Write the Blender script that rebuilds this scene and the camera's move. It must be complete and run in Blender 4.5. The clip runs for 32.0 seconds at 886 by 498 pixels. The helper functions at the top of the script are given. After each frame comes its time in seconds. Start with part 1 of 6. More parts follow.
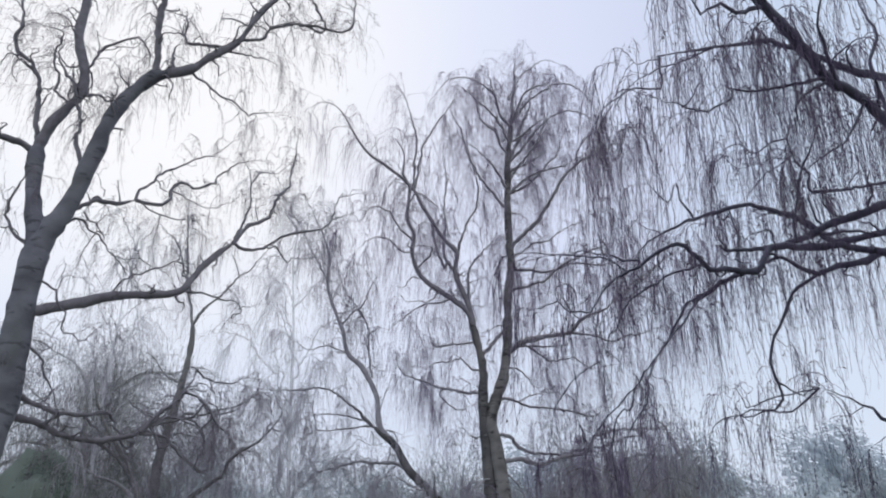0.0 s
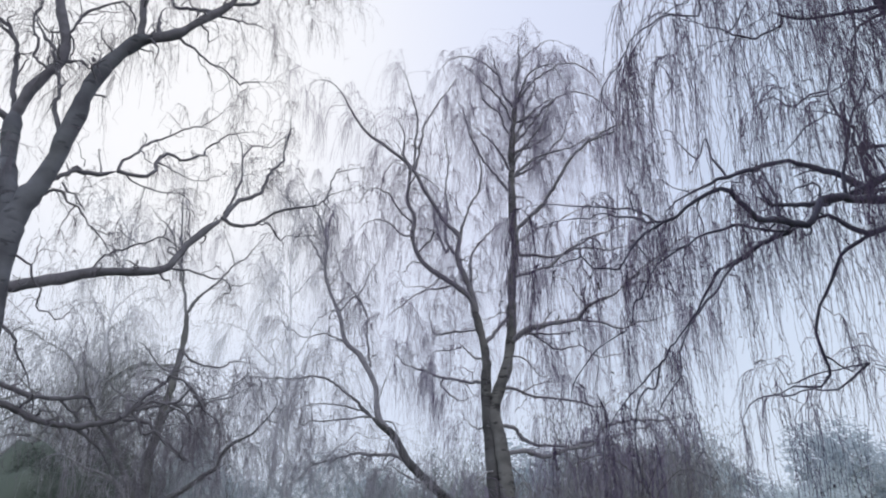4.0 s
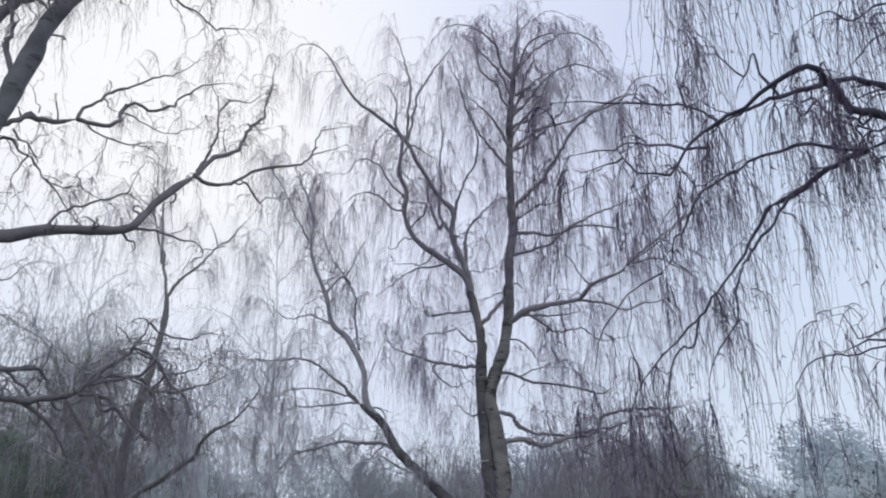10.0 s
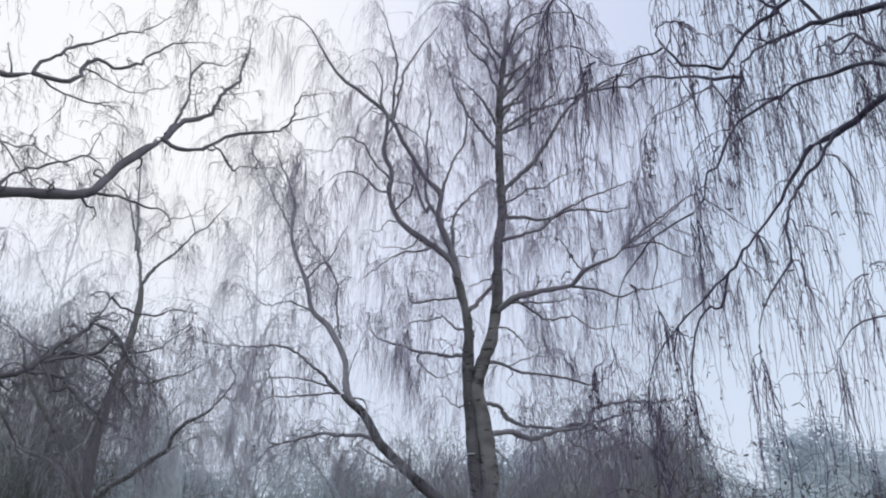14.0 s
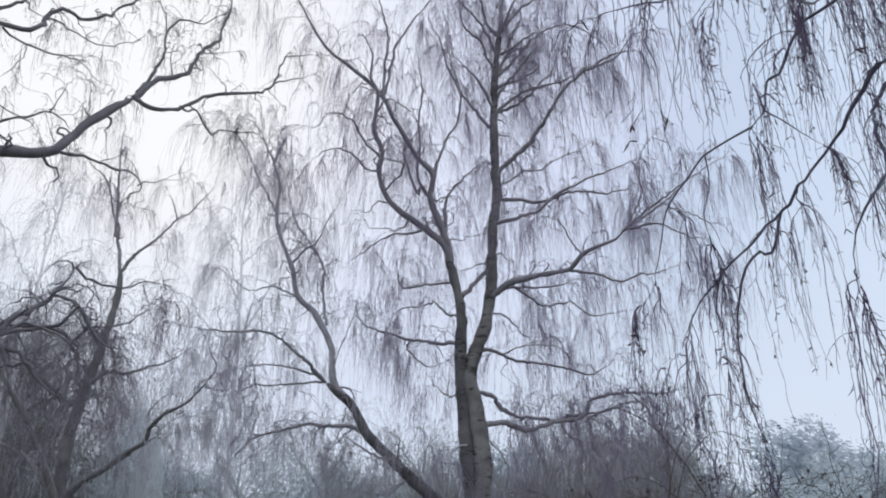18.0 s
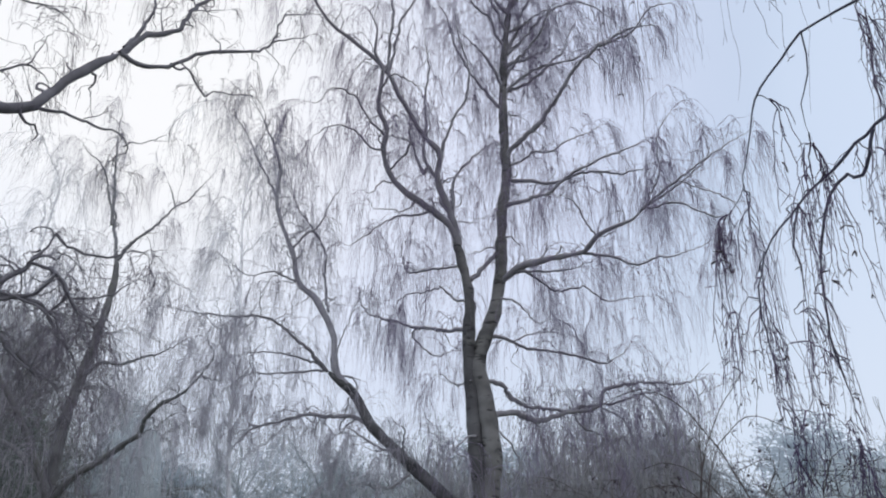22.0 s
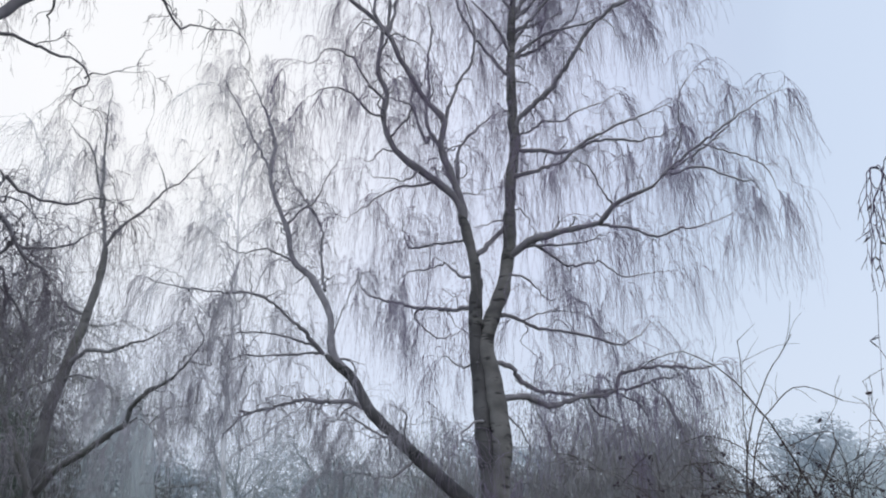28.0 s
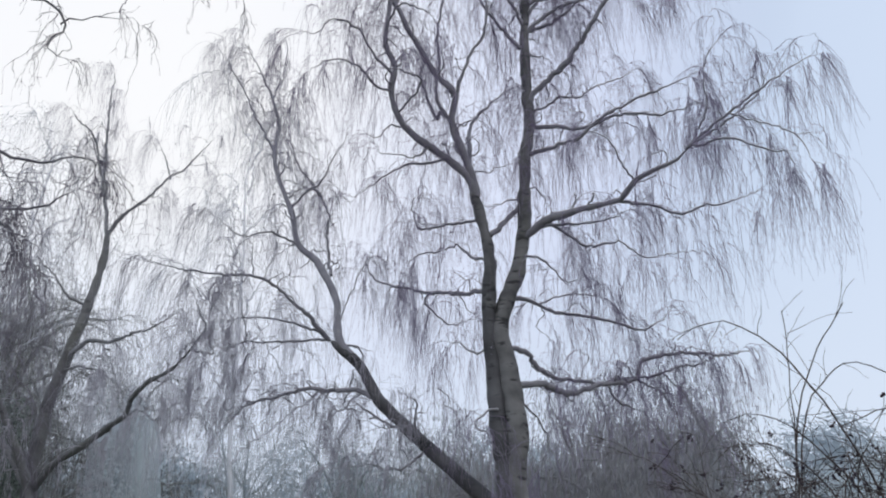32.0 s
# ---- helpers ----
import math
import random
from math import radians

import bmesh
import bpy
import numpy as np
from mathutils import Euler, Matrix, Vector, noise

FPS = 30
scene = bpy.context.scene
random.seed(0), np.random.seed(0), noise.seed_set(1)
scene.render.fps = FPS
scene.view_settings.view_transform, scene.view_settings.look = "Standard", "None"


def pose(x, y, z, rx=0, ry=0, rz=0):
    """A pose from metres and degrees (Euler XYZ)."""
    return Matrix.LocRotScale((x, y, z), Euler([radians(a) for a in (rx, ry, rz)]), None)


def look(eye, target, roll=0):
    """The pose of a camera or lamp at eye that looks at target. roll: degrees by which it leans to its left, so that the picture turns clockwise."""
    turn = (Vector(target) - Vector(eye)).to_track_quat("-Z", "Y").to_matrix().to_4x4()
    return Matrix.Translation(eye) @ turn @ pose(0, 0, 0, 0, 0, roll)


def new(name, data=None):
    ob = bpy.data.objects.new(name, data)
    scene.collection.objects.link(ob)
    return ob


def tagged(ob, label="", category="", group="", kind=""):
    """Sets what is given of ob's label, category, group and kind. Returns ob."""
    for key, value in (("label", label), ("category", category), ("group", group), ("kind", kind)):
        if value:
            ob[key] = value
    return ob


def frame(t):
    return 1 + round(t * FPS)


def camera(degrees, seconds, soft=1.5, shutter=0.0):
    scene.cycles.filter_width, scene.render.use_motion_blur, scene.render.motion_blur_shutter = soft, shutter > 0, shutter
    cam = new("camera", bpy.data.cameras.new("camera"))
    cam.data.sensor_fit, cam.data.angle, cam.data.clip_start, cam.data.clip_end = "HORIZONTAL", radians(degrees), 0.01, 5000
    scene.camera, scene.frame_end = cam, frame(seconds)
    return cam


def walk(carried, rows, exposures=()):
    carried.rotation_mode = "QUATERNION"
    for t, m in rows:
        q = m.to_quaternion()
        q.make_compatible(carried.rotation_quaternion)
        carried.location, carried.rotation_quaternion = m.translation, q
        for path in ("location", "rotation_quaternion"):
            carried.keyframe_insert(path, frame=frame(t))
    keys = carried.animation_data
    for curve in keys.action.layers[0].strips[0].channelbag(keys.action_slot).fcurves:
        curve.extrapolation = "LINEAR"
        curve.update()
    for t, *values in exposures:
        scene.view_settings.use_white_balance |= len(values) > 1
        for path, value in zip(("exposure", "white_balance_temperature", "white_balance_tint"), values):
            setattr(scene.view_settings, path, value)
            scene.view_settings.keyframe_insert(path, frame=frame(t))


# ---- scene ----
cam = camera(56.2, 32.0, soft=2.0)
METRES, EYE, TILT, LEAN, TURN = 5.0, 1.6, 24.0, 0.0, 0.0
ROWS = [
    (0.0, 0.0, 0.0, 0.0, 0.0, 0.0, -0.0),
    (0.5, 0.0004, 0.0144, -0.0056, 0.0, -0.03, 0.01),
    (1.0, 0.0008, 0.0296, -0.0108, 0.0, -0.07, 0.03),
    (1.5, 0.0006, 0.044, -0.0159, -0.0, -0.09, -0.0),
    (2.0, 0.0, 0.0579, -0.0211, -0.01, -0.12, -0.0),
    (2.5, -0.001, 0.0725, -0.0271, 0.0, -0.15, -0.04),
    (3.0, -0.0032, 0.0871, -0.0335, -0.01, -0.18, -0.06),
    (3.5, -0.0051, 0.1027, -0.0399, 0.01, -0.2, -0.13),
    (5.5, -0.0067, 0.1547, -0.0661, -0.06, -0.22, -0.19),
    (6.0, -0.0068, 0.169, -0.0725, -0.11, -0.22, -0.22),
    (6.5, -0.0057, 0.1846, -0.0788, -0.15, -0.24, -0.24),
    (7.0, -0.0057, 0.2001, -0.0849, -0.21, -0.27, -0.28),
    (7.5, -0.0061, 0.2153, -0.0903, -0.26, -0.3, -0.32),
    (8.0, -0.0077, 0.2296, -0.0959, -0.31, -0.29, -0.4),
    (8.5, -0.0087, 0.2429, -0.1021, -0.36, -0.28, -0.46),
    (9.0, -0.0102, 0.2586, -0.1079, -0.42, -0.3, -0.53),
    (9.5, -0.0122, 0.2742, -0.114, -0.5, -0.34, -0.59),
    (10.0, -0.0133, 0.2886, -0.1201, -0.62, -0.35, -0.65),
    (10.5, -0.0144, 0.3036, -0.1263, -0.77, -0.36, -0.72),
    (11.0, -0.0152, 0.3187, -0.1334, -0.89, -0.36, -0.81),
    (11.5, -0.0163, 0.3327, -0.1408, -1.09, -0.31, -0.82),
    (12.0, -0.0161, 0.3481, -0.1478, -1.23, -0.28, -0.9),
    (12.5, -0.0162, 0.3638, -0.1541, -1.37, -0.3, -0.97),
    (13.0, -0.0162, 0.3798, -0.1609, -1.49, -0.32, -1.03),
    (13.5, -0.0163, 0.3951, -0.1678, -1.6, -0.3, -1.11),
    (14.0, -0.018, 0.4091, -0.175, -1.72, -0.28, -1.23),
    (14.5, -0.0211, 0.4236, -0.1825, -1.85, -0.27, -1.34),
    (16.5, -0.0221, 0.4829, -0.2074, -2.22, -0.29, -1.62),
    (17.0, -0.0228, 0.4977, -0.2145, -2.33, -0.26, -1.63),
    (17.5, -0.0241, 0.512, -0.2227, -2.44, -0.24, -1.66),
    (18.0, -0.0248, 0.5277, -0.2297, -2.54, -0.24, -1.62),
    (18.5, -0.0254, 0.5426, -0.2365, -2.58, -0.24, -1.64),
    (19.0, -0.0267, 0.5558, -0.2436, -2.58, -0.21, -1.64),
    (19.5, -0.028, 0.5696, -0.2512, -2.57, -0.2, -1.64),
    (20.0, -0.0289, 0.5832, -0.2579, -2.51, -0.2, -1.67),
    (20.5, -0.0305, 0.597, -0.2644, -2.45, -0.19, -1.71),
    (21.0, -0.0321, 0.6114, -0.2714, -2.41, -0.19, -1.69),
    (21.5, -0.0321, 0.6252, -0.2769, -2.39, -0.18, -1.68),
    (22.0, -0.0325, 0.6386, -0.2833, -2.37, -0.19, -1.72),
    (22.5, -0.0324, 0.6523, -0.2899, -2.37, -0.2, -1.71),
    (23.0, -0.0314, 0.6661, -0.2965, -2.38, -0.2, -1.67),
    (23.5, -0.0303, 0.6807, -0.3027, -2.39, -0.21, -1.67),
    (24.0, -0.0301, 0.6949, -0.3083, -2.4, -0.22, -1.71),
    (24.5, -0.0303, 0.7081, -0.3143, -2.39, -0.21, -1.7),
    (25.0, -0.0302, 0.7218, -0.3204, -2.38, -0.21, -1.68),
    (25.5, -0.0308, 0.7345, -0.327, -2.38, -0.21, -1.67),
    (27.5, -0.0292, 0.7879, -0.3564, -2.23, -0.05, -1.68),
    (28.0, -0.0289, 0.8007, -0.3622, -2.21, -0.04, -1.63),
    (28.5, -0.0278, 0.8139, -0.3684, -2.18, -0.04, -1.57),
    (29.0, -0.0264, 0.8281, -0.3747, -2.11, -0.07, -1.57),
    (29.5, -0.0246, 0.8422, -0.3796, -2.02, -0.11, -1.49),
    (30.0, -0.0246, 0.8548, -0.3847, -1.88, -0.09, -1.43),
    (30.5, -0.0243, 0.8679, -0.3906, -1.78, -0.08, -1.4),
    (31.0, -0.0243, 0.881, -0.3971, -1.68, -0.09, -1.4),
    (31.5, -0.0253, 0.8949, -0.403, -1.58, -0.13, -1.39),
    (32.0, -0.0258, 0.9088, -0.4099, -1.48, -0.11, -1.37),
]
walk(cam, [(t, pose(0, 0, EYE, TILT, LEAN, TURN) @ pose(METRES * x, METRES * y, METRES * z, 90 + pitch, roll, yaw)) for t, x, y, z, yaw, pitch, roll in ROWS],
     exposures=((0.0, 0.0, 6500, 10.8), (16.0, 0.0, 6500, 10.3), (32.0, 0.0, 6500, 9.7)))
# ---- world and light: bright mist, the sun behind it ahead on the left ----
SUN_AZ, SUN_EL = -24.0, 33.0
world = bpy.data.worlds.new("misty_sky")
scene.world = world
world.use_nodes = True
wn, wl = world.node_tree.nodes, world.node_tree.links
wn.clear()
sky = wn.new("ShaderNodeTexSky")
sky.sky_type, sky.sun_disc = "NISHITA", False
sky.sun_elevation, sky.sun_rotation = radians(SUN_EL), radians(SUN_AZ)
sky.air_density, sky.dust_density, sky.ozone_density = 1.0, 4.0, 1.0
sky_gain = wn.new("ShaderNodeVectorMath")
sky_gain.operation = "SCALE"
sky_gain.inputs["Scale"].default_value = 0.05
wl.new(sky.outputs[0], sky_gain.inputs[0])
coords = wn.new("ShaderNodeTexCoord")
sunward = wn.new("ShaderNodeVectorMath")
sunward.operation = "DOT_PRODUCT"
sunward.inputs[1].default_value = (math.sin(radians(SUN_AZ)) * math.cos(radians(SUN_EL)), math.cos(radians(SUN_AZ)) * math.cos(radians(SUN_EL)), math.sin(radians(SUN_EL)))
wl.new(coords.outputs["Generated"], sunward.inputs[0])
drift = wn.new("ShaderNodeTexNoise")
drift.inputs["Scale"].default_value, drift.inputs["Detail"].default_value = 2.2, 3.0
wl.new(coords.outputs["Generated"], drift.inputs["Vector"])
wob = wn.new("ShaderNodeMath")
wob.operation = "MULTIPLY_ADD"
wob.inputs[1].default_value, wob.inputs[2].default_value = 0.06, -0.03
wl.new(drift.outputs[0], wob.inputs[0])
glow = wn.new("ShaderNodeMath")
glow.operation = "ADD"
wl.new(sunward.outputs["Value"], glow.inputs[0])
wl.new(wob.outputs[0], glow.inputs[1])
mist = wn.new("ShaderNodeValToRGB")
mist.color_ramp.interpolation = "B_SPLINE"
for e, (p, c) in zip([mist.color_ramp.elements[0], mist.color_ramp.elements[1], mist.color_ramp.elements.new(0.5), mist.color_ramp.elements.new(0.6), mist.color_ramp.elements.new(0.7)],
                     [(0.0, (1.10, 1.18, 1.36, 1)), (1.0, (0.75, 0.81, 0.99, 1)), (0.72, (0.475, 0.595, 0.77, 1)), (0.84, (0.675, 0.732, 0.92, 1)), (0.93, (0.745, 0.805, 0.985, 1))]):
    e.position, e.color = p, c
wl.new(glow.outputs[0], mist.inputs[0])
veil = wn.new("ShaderNodeMix")
veil.data_type = "RGBA"
veil.inputs["Factor"].default_value = 0.9975
wl.new(sky_gain.outputs[0], veil.inputs["A"])
height = wn.new("ShaderNodeSeparateXYZ")
wl.new(coords.outputs["Generated"], height.inputs[0])
low = wn.new("ShaderNodeMapRange")
low.interpolation_type = "SMOOTHSTEP"
for key, value in (("From Min", 0.10), ("From Max", 0.50), ("To Min", 0.8), ("To Max", 0.0)):
    low.inputs[key].default_value = value
wl.new(height.outputs["Z"], low.inputs["Value"])
bank = wn.new("ShaderNodeMix")
bank.data_type = "RGBA"
bank.inputs["B"].default_value = (0.70, 0.785, 0.92, 1)
wl.new(low.outputs[0], bank.inputs["Factor"])
wl.new(mist.outputs[0], bank.inputs["A"])
wl.new(bank.outputs["Result"], veil.inputs["B"])
bg = wn.new("ShaderNodeBackground")
bg.inputs["Strength"].default_value = 1.0
wl.new(veil.outputs["Result"], bg.inputs["Color"])
wo = wn.new("ShaderNodeOutputWorld")
wl.new(bg.outputs[0], wo.inputs[0])

sun_data = bpy.data.lights.new("sun", "SUN")
sun_data.energy, sun_data.angle, sun_data.color = 0.7, radians(15), (1.0, 0.96, 0.9)
sun = new("sun", sun_data)
sun.matrix_world = look((-20, 45, 32), (0, 0, 0))


# ---- materials ----
def material(name):
    m = bpy.data.materials.new(name)
    m.use_nodes = True
    return m, m.node_tree.nodes, m.node_tree.links, m.node_tree.nodes["Principled BSDF"]


def noise_node(n, l, scale, stretch=(1, 1, 1), detail=5.0):
    tc, mp, nz = n.new("ShaderNodeTexCoord"), n.new("ShaderNodeMapping"), n.new("ShaderNodeTexNoise")
    mp.inputs["Scale"].default_value = stretch
    nz.inputs["Scale"].default_value, nz.inputs["Detail"].default_value = scale, detail
    l.new(tc.outputs["Object"], mp.inputs["Vector"])
    l.new(mp.outputs[0], nz.inputs["Vector"])
    return nz


def ramp_node(n, l, source, stops):
    r = n.new("ShaderNodeValToRGB")
    r.color_ramp.elements[0].position, r.color_ramp.elements[0].color = stops[0][0], (*stops[0][1], 1)
    r.color_ramp.elements[1].position, r.color_ramp.elements[1].color = stops[-1][0], (*stops[-1][1], 1)
    for p, c in stops[1:-1]:
        r.color_ramp.elements.new(p).color = (*c, 1)
    l.new(source, r.inputs[0])
    return r


def mix_node(n, l, fac, a, b, mode="MIX"):
    m = n.new("ShaderNodeMix")
    m.data_type, m.blend_type = "RGBA", mode
    for key, v in (("Factor", fac), ("A", a), ("B", b)):
        if isinstance(v, (int, float)):
            m.inputs[key].default_value = v
        elif isinstance(v, tuple):
            m.inputs[key].default_value = (*v, 1)
        else:
            l.new(v, m.inputs[key])
    return m


def bump_node(n, l, height, strength, dist, p):
    b = n.new("ShaderNodeBump")
    b.inputs["Strength"].default_value, b.inputs["Distance"].default_value = strength, dist
    l.new(height, b.inputs["Height"])
    l.new(b.outputs[0], p.inputs["Normal"])


def bark(name, pale, dark, moss, rough=0.9, bands=0.6):
    """Birch bark: pale skin with dark cross bands, cracks and a green bloom."""
    m, n, l, p = material(name)
    patches = noise_node(n, l, 2.6, (1, 1, 1.4), 6)
    skin = ramp_node(n, l, patches.outputs[0], [(0.34, dark), (0.66, pale)])
    lent = noise_node(n, l, 4.2, (1, 1, 3.0), 4)
    band = ramp_node(n, l, lent.outputs[0], [(0.36, (bands, bands, bands)), (0.42, (0, 0, 0))])
    scar = mix_node(n, l, band.outputs[0], skin.outputs[0], tuple(0.4 * c for c in dark))
    damp = noise_node(n, l, 1.1, (1, 1, 0.5), 5)
    bloom = ramp_node(n, l, damp.outputs[0], [(0.52, (0, 0, 0)), (0.75, (0.6, 0.6, 0.6))])
    green = mix_node(n, l, bloom.outputs[0], scar.outputs["Result"], moss)
    l.new(green.outputs["Result"], p.inputs["Base Color"])
    p.inputs["Roughness"].default_value = rough
    p.inputs["Specular IOR Level"].default_value = 0.25
    grain = noise_node(n, l, 20.0, (1, 1, 0.8), 8)
    bump_node(n, l, grain.outputs[0], 0.5, 0.015, p)
    return m


def plain_bark(name, a, b, rough=0.75):
    m, n, l, p = material(name)
    z = noise_node(n, l, 9.0, (1, 1, 1), 4)
    c = ramp_node(n, l, z.outputs[0], [(0.3, a), (0.7, b)])
    l.new(c.outputs[0], p.inputs["Base Color"])
    p.inputs["Roughness"].default_value = rough
    p.inputs["Specular IOR Level"].default_value = 0.3
    return m


def haze_tinted(name, a, b, clear):
    """Distant growth with mist haze put into its colour and alpha: only a share 'clear' of it stands against the sky.
    """
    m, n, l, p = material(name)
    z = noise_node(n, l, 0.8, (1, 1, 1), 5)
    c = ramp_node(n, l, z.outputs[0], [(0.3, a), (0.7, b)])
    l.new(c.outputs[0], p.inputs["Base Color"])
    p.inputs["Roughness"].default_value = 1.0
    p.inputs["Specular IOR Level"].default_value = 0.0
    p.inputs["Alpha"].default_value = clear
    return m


# Mist haze is put into limb and twig colours: paler on trees further back.
BARK_PALE = bark("pale_birch_bark", (0.265, 0.264, 0.278), (0.120, 0.120, 0.132), (0.125, 0.135, 0.112), bands=0.85)
BARK_GREY = bark("grey_birch_bark", (0.205, 0.216, 0.262), (0.105, 0.108, 0.136), (0.127, 0.145, 0.127))
BARK_DULL = bark("dull_birch_bark", (0.165, 0.165, 0.184), (0.085, 0.085, 0.096), (0.120, 0.126, 0.108))
BARK_FAR = bark("haze_tinted_birch_bark", (0.210, 0.212, 0.232), (0.145, 0.146, 0.160), (0.170, 0.178, 0.158))
LIMB_DARK = plain_bark("dark_limb_bark", (0.140, 0.138, 0.170), (0.230, 0.226, 0.270))
LIMB_GREY = plain_bark("grey_limb_bark", (0.275, 0.270, 0.318), (0.380, 0.376, 0.430))
LIMB_FAR = plain_bark("haze_tinted_limb_bark", (0.220, 0.222, 0.250), (0.310, 0.312, 0.345))
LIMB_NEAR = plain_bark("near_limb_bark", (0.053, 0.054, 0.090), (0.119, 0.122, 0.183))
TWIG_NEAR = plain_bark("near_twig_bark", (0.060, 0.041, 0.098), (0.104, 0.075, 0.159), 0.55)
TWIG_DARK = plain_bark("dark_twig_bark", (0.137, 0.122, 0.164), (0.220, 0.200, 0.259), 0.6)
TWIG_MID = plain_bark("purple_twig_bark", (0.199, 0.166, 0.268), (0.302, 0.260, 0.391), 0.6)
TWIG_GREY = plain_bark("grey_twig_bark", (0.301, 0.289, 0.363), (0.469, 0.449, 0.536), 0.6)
TWIG_FAR = plain_bark("haze_tinted_twig_bark", (0.362, 0.349, 0.420), (0.542, 0.526, 0.608), 0.7)
CATKIN = plain_bark("catkin_brown", (0.040, 0.032, 0.052), (0.080, 0.063, 0.078), 0.8)
CANE = plain_bark("bramble_cane", (0.048, 0.037, 0.041), (0.088, 0.071, 0.071), 0.6)
# Haze painted into the growth: greyed colours, and alpha that lets sky through.
THICKET = haze_tinted("thin_haze_tinted_thicket", (0.271, 0.278, 0.290), (0.370, 0.376, 0.388), 0.6)
EVERGREEN = haze_tinted("evergreen_leaf", (0.127, 0.157, 0.146), (0.187, 0.226, 0.210), 0.92)
HAZE_EVERGREEN = haze_tinted("thick_haze_tinted_evergreen", (0.60, 0.68, 0.74), (0.63, 0.71, 0.77), 0.45)
FINE_MIST = haze_tinted("haze_tinted_fine_twigs", (0.310, 0.336, 0.356), (0.402, 0.433, 0.451), 0.5)
FINE_PALE = haze_tinted("thick_haze_tinted_fine_twigs", (0.42, 0.46, 0.50), (0.50, 0.54, 0.58), 0.5)
FINE_DARK = haze_tinted("thin_haze_tinted_fine_twigs", (0.187, 0.191, 0.197), (0.295, 0.301, 0.309), 0.4)
MIST_WOOD = haze_tinted("haze_tinted_wood", (0.345, 0.390, 0.427), (0.437, 0.488, 0.522), 0.6)
MIST_WOOD_FAR = haze_tinted("thick_haze_tinted_wood", (0.46, 0.51, 0.56), (0.54, 0.59, 0.64), 0.6)


def ground_material():
    m, n, l, p = material("rough_winter_grass")
    a, b = noise_node(n, l, 0.35, (1, 1, 1), 6), noise_node(n, l, 14.0, (1, 1, 1), 8)
    base = ramp_node(n, l, a.outputs[0], [(0.3, (0.05, 0.055, 0.03)), (0.55, (0.07, 0.085, 0.04)), (0.75, (0.11, 0.09, 0.055))])
    fine = ramp_node(n, l, b.outputs[0], [(0.3, (0.5, 0.5, 0.5)), (0.75, (1.3, 1.3, 1.2))])
    c = mix_node(n, l, 1.0, base.outputs[0], fine.outputs[0], "MULTIPLY")
    l.new(c.outputs["Result"], p.inputs["Base Color"])
    p.inputs["Roughness"].default_value = 0.95
    bump_node(n, l, b.outputs[0], 0.8, 0.05, p)
    return m


# More growth with the haze painted into colour and alpha.
BROWN_WOOD = haze_tinted("haze_tinted_brown_wood", (0.281, 0.285, 0.312), (0.375, 0.378, 0.406), 0.6)
FINE_BROWN = haze_tinted("haze_tinted_fine_brown_twigs", (0.246, 0.248, 0.274), (0.339, 0.342, 0.372), 0.58)
MIST_BLUE = haze_tinted("blue_haze_tinted_wood", (0.34, 0.41, 0.48), (0.39, 0.46, 0.53), 0.55)
# Curtain twigs with mist haze put in: near-white colour, low alpha.
HAZE_TWIG = haze_tinted("haze_tinted_twigs", (0.683, 0.694, 0.767), (0.805, 0.816, 0.889), 0.38)
GROUND = ground_material()


# ---- mesh helpers ----
def tube_data(groups):
    """Vertices and faces of many tubes. groups: (points k x n x 3, radii k x n, sides)."""
    verts, faces, off = [], [], 0
    for P, R, sides in groups:
        P, R = np.asarray(P, float), np.asarray(R, float)
        k, n, _ = P.shape
        T = np.gradient(P, axis=1)
        T /= np.linalg.norm(T, axis=2, keepdims=True) + 1e-9
        mean = T.mean(axis=1, keepdims=True)
        ref = np.where(np.abs(mean[..., 2:3]) > 0.8 * np.linalg.norm(mean, axis=2, keepdims=True), np.array([[[1.0, 0.13, 0.0]]]), np.array([[[0.07, 0.11, 1.0]]]))
        U = np.cross(T, np.broadcast_to(ref, T.shape))
        U /= np.linalg.norm(U, axis=2, keepdims=True) + 1e-9
        V = np.cross(T, U)
        ang = np.arange(sides) * 2 * np.pi / sides
        ring = U[:, :, None, :] * np.cos(ang)[None, None, :, None] + V[:, :, None, :] * np.sin(ang)[None, None, :, None]
        verts.append((P[:, :, None, :] + ring * R[:, :, None, None]).reshape(-1, 3))
        i = np.arange(k)[:, None, None] * n * sides + np.arange(n - 1)[None, :, None] * sides
        s = np.arange(sides)[None, None, :]
        s2 = (s + 1) % sides
        faces.append(np.stack([i + s, i + s2, i + sides + s2, i + sides + s], axis=-1).reshape(-1, 4) + off)
        off += k * n * sides
    return np.concatenate(verts), np.concatenate(faces)


def mesh_from(name, verts, faces, smooth=True):
    me = bpy.data.meshes.new(name)
    f = np.asarray(faces)
    me.vertices.add(len(verts))
    me.vertices.foreach_set("co", np.asarray(verts, np.float32).ravel())
    me.loops.add(f.size)
    me.loops.foreach_set("vertex_index", f.ravel().astype(np.int32))
    me.polygons.add(len(f))
    me.polygons.foreach_set("loop_start", (np.arange(len(f)) * f.shape[1]).astype(np.int32))
    me.update(calc_edges=True)
    me.polygons.foreach_set("use_smooth", np.full(len(f), smooth))
    me.validate()
    return me


def piece(name, verts, faces, mat, parent, label="", kind=""):
    """One mesh object under a thing or a part."""
    me = mesh_from(name, verts, faces)
    me.materials.append(mat)
    ob = new(name, me)
    ob.parent = parent
    return tagged(ob, label=label, kind=kind)


def unit(a):
    return a / (np.linalg.norm(a, axis=-1, keepdims=True) + 1e-9)


